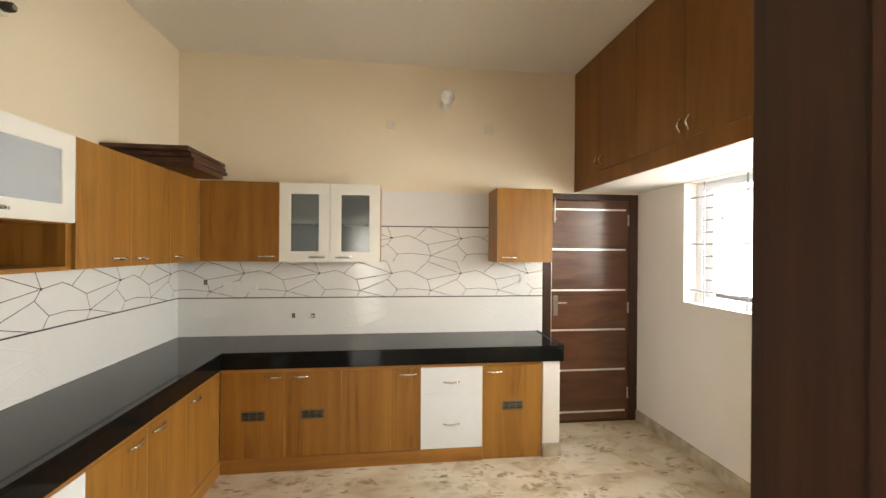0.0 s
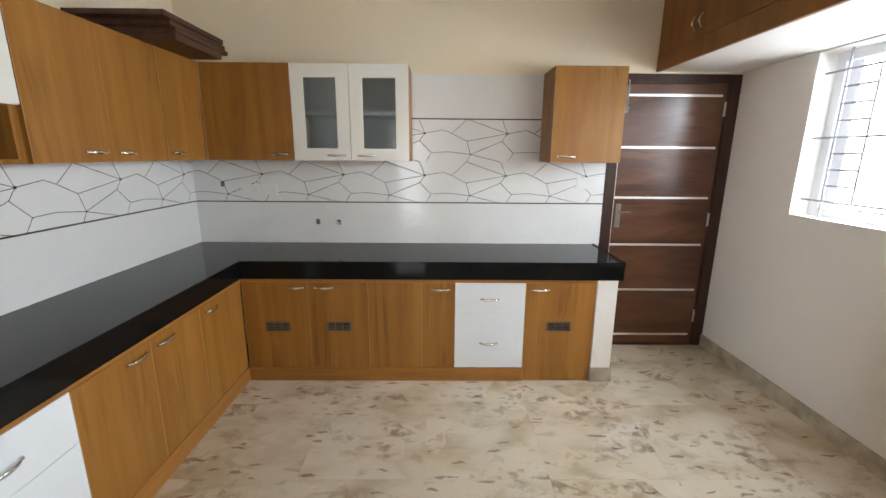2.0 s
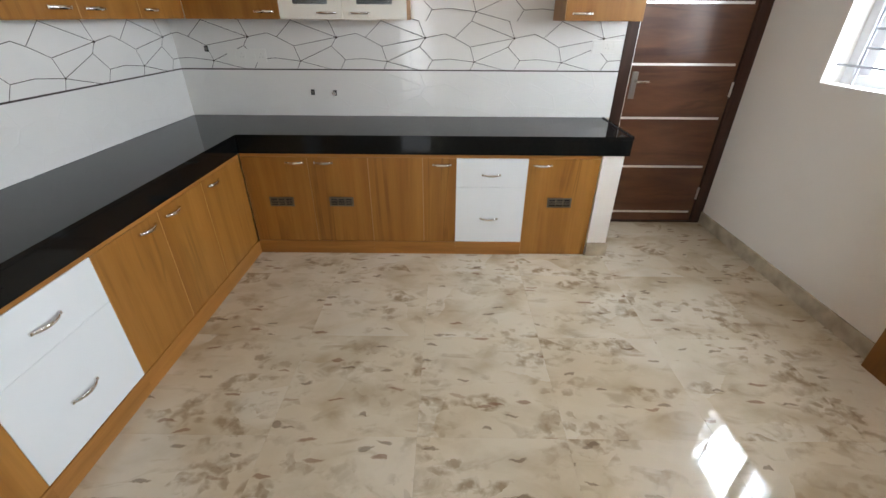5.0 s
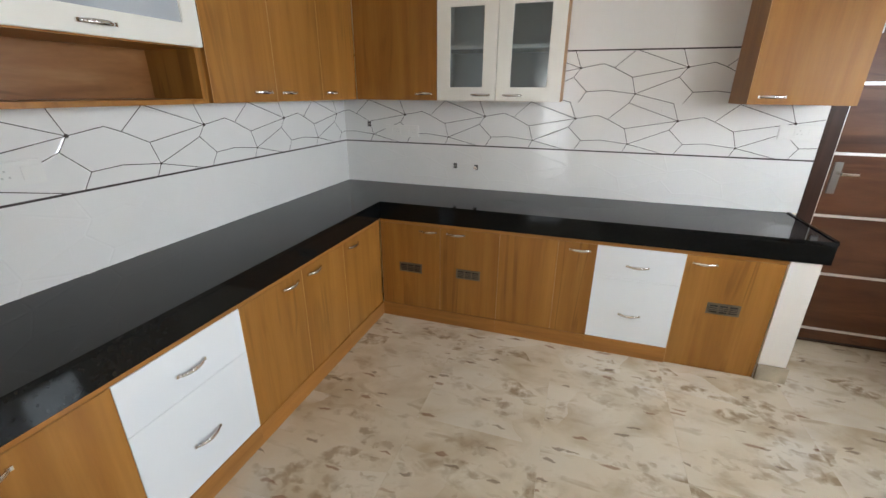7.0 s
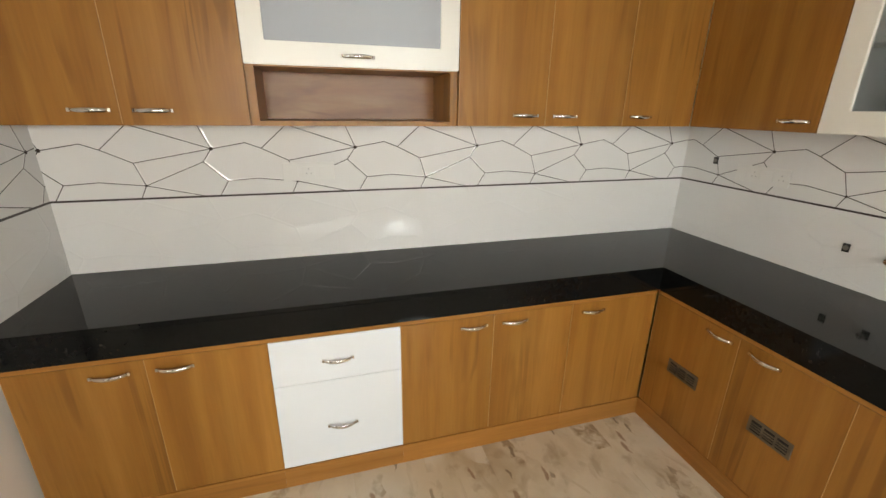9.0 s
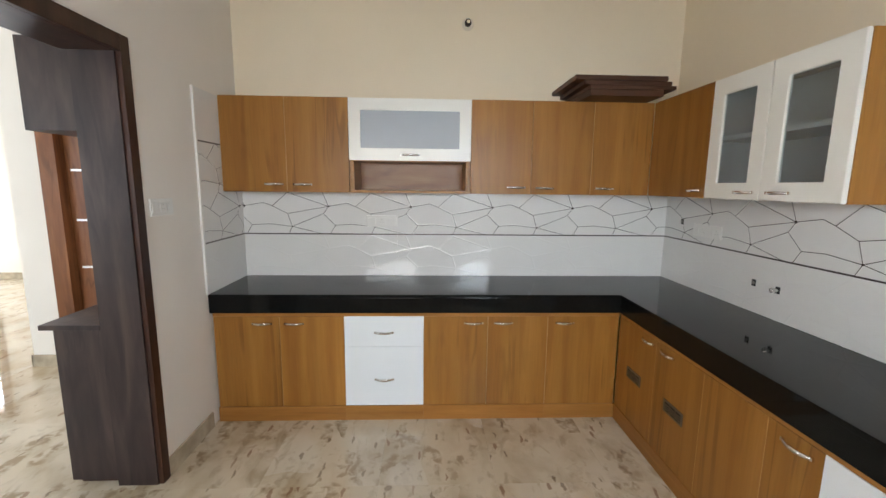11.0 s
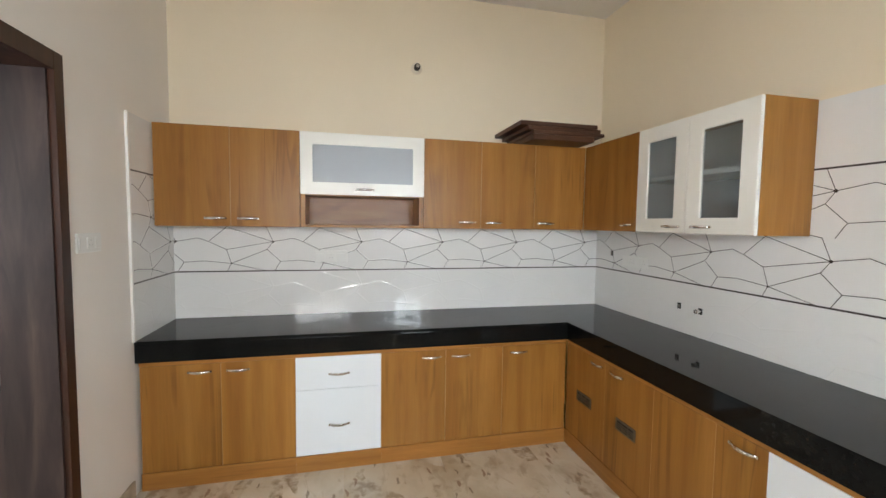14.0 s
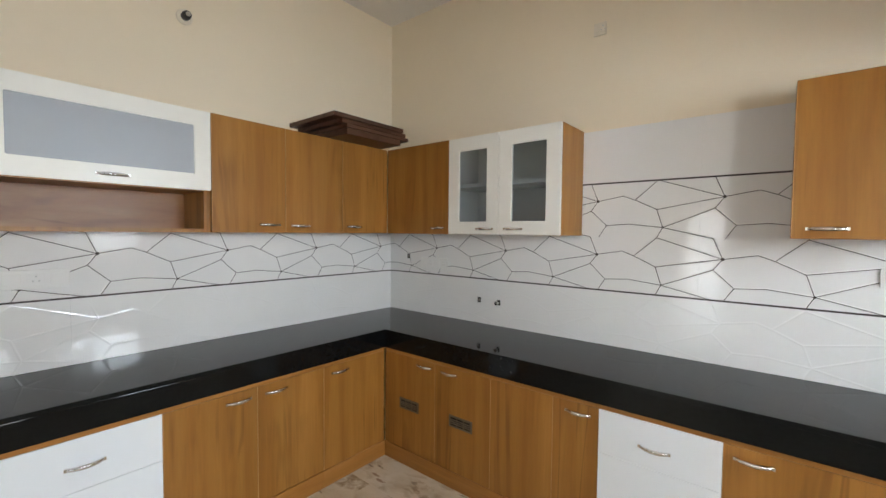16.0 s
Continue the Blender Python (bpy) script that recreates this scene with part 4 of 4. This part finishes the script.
switch_plate("socket_plate", "cream socket plate high on the wall", pose(0.84, YN, 2.607), 0.085, 0.085, 2, CREAMPLASTIC, CREAMPLASTIC)


def pipe_point(x, z, capped):
    y = YN - T
    c = thing("pipe_outlet", (x, y, z), "capped chrome water outlet in the tiles" if capped else "open dark water outlet cut into the tiles", "pipe outlet", "pipe outlets")
    part("recess", boxes((x - 0.013, x + 0.013, y - 0.003, y + 0.001, z - 0.018, z + 0.018), bevel=0.001), BLACKP, c, "dark square cut-out")
    bm = bmesh.new()
    add_rod(bm, (x, y - 0.002, z), (x, y - (0.030 if capped else 0.006), z), 0.010, 14)
    if capped:
        add_rod(bm, (x, y - 0.022, z), (x, y - 0.036, z), 0.014, 6)
        add_box(bm, x - 0.005, x + 0.005, y - 0.042, y - 0.034, z - 0.005, z + 0.005)
    part("plug", bm, CHROME if capped else LOCK, c)


pipe_point(-0.800, 0.998, False)
pipe_point(-0.643, 0.994, True)
pipe_point(-1.485, 1.273, False)

tube = thing("tube_light", (-0.50, YS, 2.46), "white unlit tube light batten on the wall", "lamp")
part("batten", boxes((-0.74, 0.46, YS, YS + 0.022, 2.445, 2.478), bevel=0.003), PLASTIC, tube)
bm = bmesh.new()
add_rod(bm, (-0.715, YS + 0.038, 2.462), (0.435, YS + 0.038, 2.462), 0.013, 14)
part("tube", bm, BULB, tube)
part("end_cap", boxes((-0.742, -0.714, YS + 0.0225, YS + 0.056, 2.444, 2.480), bevel=0.003), PLASTIC, tube)
part("end_cap", boxes((0.434, 0.462, YS + 0.0225, YS + 0.056, 2.444, 2.480), bevel=0.003), PLASTIC, tube)

# ---- glazed wall tiles with a raised web of lines ----
PX, TH = 0.597 / 222, 0.300
WEB = dict(A=(0, 0), T1=(-15, -37), N1=(50, -9), N2=(73, 0), T2=(114, -37), N3=(113, 20), C=(124, 55), A2=(222, 0), L1=(-14, 20), L2=(18, 51), L3=(63, 48), B1=(3, 75), B2=(114, 75), B3=(207, 75), M1=(208, 20))
EDGES = "A-T1 A-N1 N1-N2 N2-T2 N2-N3 T2-A2 N3-A2 N3-C C-M1 L1-A L1-L2 L2-L3 L3-C L2-B1 C-B2 C-B3".split()


def web_segments(u0, u1, first):
    """The web's lines between u0 and u1, cut at both; v is up from the tile's foot."""
    out = []
    n0, n1 = math.floor((u0 - first) / 0.597) - 1, math.ceil((u1 - first) / 0.597) + 1
    for n in range(n0, n1 + 1):
        for e in EDGES:
            (ax, ay), (bx, by) = (WEB[k] for k in e.split("-"))
            a = (first + n * 0.597 + ax * PX, TH * (75 - ay) / 112)
            b = (first + n * 0.597 + bx * PX, TH * (75 - by) / 112)
            if a[0] > b[0]:
                a, b = b, a
            if b[0] <= u0 or a[0] >= u1:
                continue
            t0 = max(0.0, (u0 - a[0]) / (b[0] - a[0] + 1e-9))
            t1 = min(1.0, (u1 - a[0]) / (b[0] - a[0] + 1e-9))
            out.append(tuple((a[0] + (b[0] - a[0]) * t, a[1] + (b[1] - a[1]) * t) for t in (t0, t1)))
    return out


def ridge(bm, a, b, w, h, base, mi):
    """A low triangular ridge on the tile's face, which looks towards -y."""
    d = Vector((b[0] - a[0], 0, b[1] - a[1]))
    if d.length < 0.004:
        return
    n = Vector((-d.z, 0, d.x)).normalized() * w / 2
    p, q = Vector((a[0], base, a[1])), Vector((b[0], base, b[1]))
    top = Vector((0, -h, 0))
    v = [bm.verts.new(c) for c in (p - n, q - n, q + top, p + top, q + n, p + n)]
    for f in ((0, 1, 2, 3), (3, 2, 4, 5)):
        bm.faces.new([v[i] for i in f]).material_index = mi


def tile_mesh(u0, u1, h, lines, first):
    bm = bmesh.new()
    g, face = 0.0001, -0.010
    add_box(bm, u0 + g, u1 - g, face, 0, g, h - g)
    for a, b in () if lines == "plain" else web_segments(u0 + 0.0015, u1 - 0.0015, first):
        if lines == "inlay":
            ridge(bm, a, b, 0.0160, 0.0014, face + 0.0001, 0)
            ridge(bm, a, b, 0.0038, 0.0007, face - 0.0009, 1)
        elif lines == "relief" and a[1] < h - 0.002 and b[1] < h - 0.002:
            ridge(bm, a, b, 0.0140, 0.0010, face + 0.0001, 0)
    if lines == "inlay":
        for n in range(-9, 10):
            for key, size in (("A", 0.0085), ("C", 0.0062)):
                u, v = first + n * 0.597 + WEB[key][0] * PX, TH * (75 - WEB[key][1]) / 112
                if u0 + 0.007 < u < u1 - 0.007:
                    ring = [bm.verts.new((u + size * math.cos(k * math.pi / 3), face - 0.0019, v + size * math.sin(k * math.pi / 3))) for k in range(6)]
                    bm.faces.new(ring).material_index = 1
    bmesh.ops.recalc_face_normals(bm, faces=bm.faces)
    return mesh_of("tile", bm, TILE, INLAY)


def tile_wall(name, label, u0, u1, first, m):
    """m takes (u right, -y towards the room, z up) to the room."""
    w = thing(name, m @ Vector(((u0 + u1) / 2, 0, TOP)), label, "wall tiles", kind="structure")
    cuts = sorted({u0, u1, *[first - 0.10 + k * 0.597 for k in range(-8, 9) if u0 + 0.01 < first - 0.10 + k * 0.597 < u1 - 0.01]})
    for a, b in zip(cuts, cuts[1:]):
        for z, h, lines in ((TOP + 0.001, 0.307, "relief"), (1.146, 0.300, "inlay"), (1.446, 0.300, "inlay"), (1.746, 0.298, "plain")):
            me = tile_mesh(a, b, h, lines, first)
            put("tile", me, w, m @ pose(0, 0, z))
    for z in (1.146, 1.746):
        bm = boxes((u0, u1, -0.0112, -0.0095, z - 0.0042, z + 0.0042))
        bm.transform(m)
        part("trim_line", bm, STRIPE, w, "thin dark trim line")


tile_wall("tiles_north", "white glazed tiles with dark web lines", XW + 0.0005, 1.337, 0.004, pose(0, YN, 0))
tile_wall("tiles_west", "white glazed tiles with dark web lines", YS + 0.001, YN - 0.0115, 1.047, pose(XW, 0, 0, 0, 0, 90))
tile_wall("tiles_south", "white glazed tiles with dark web lines", 1.150, -XW - 0.0115, 1.635, pose(0, YS, 0, 0, 0, 180))
solid("tile_edge_trim", boxes((-1.150, -1.134, YS, YS + 0.014, TOP, 2.046), bevel=0.002), PLASTIC, "white strip at the end of the wall tiles", "trim")

# ---- floor tiles ----
TS = 0.600
FLOOR = bpy.data.objects["floor"]


def floor_tile(x0, x1, y0, y1):
    bm = boxes((x0 - x1, 0, y0 - y1, 0, -0.008, 0))
    bmesh.ops.translate(bm, verts=bm.verts, vec=((x1 - x0) / 2, (y1 - y0) / 2, 0))
    return mesh_of("floor_tile", bm, MARBLE)


FULL = floor_tile(0, TS - 0.0006, 0, TS - 0.0006)
for i in range(-10, 5):
    for j in range(-15, 4):
        x0, x1 = max(0.045 + i * TS, -5.198), min(0.045 + (i + 1) * TS, 2.248)
        y0, y1 = max(2.12 + j * TS, -6.598), min(2.12 + (j + 1) * TS, 3.598)
        if x1 - x0 < 0.02 or y1 - y0 < 0.02:
            continue
        whole = x1 - x0 > TS - 0.001 and y1 - y0 > TS - 0.001
        o = new("floor_tile", FULL if whole else floor_tile(x0, x1 - 0.0006, y0, y1 - 0.0006))
        o.parent = FLOOR
        o.location = ((x0 + x1) / 2, (y0 + y1) / 2, 0)
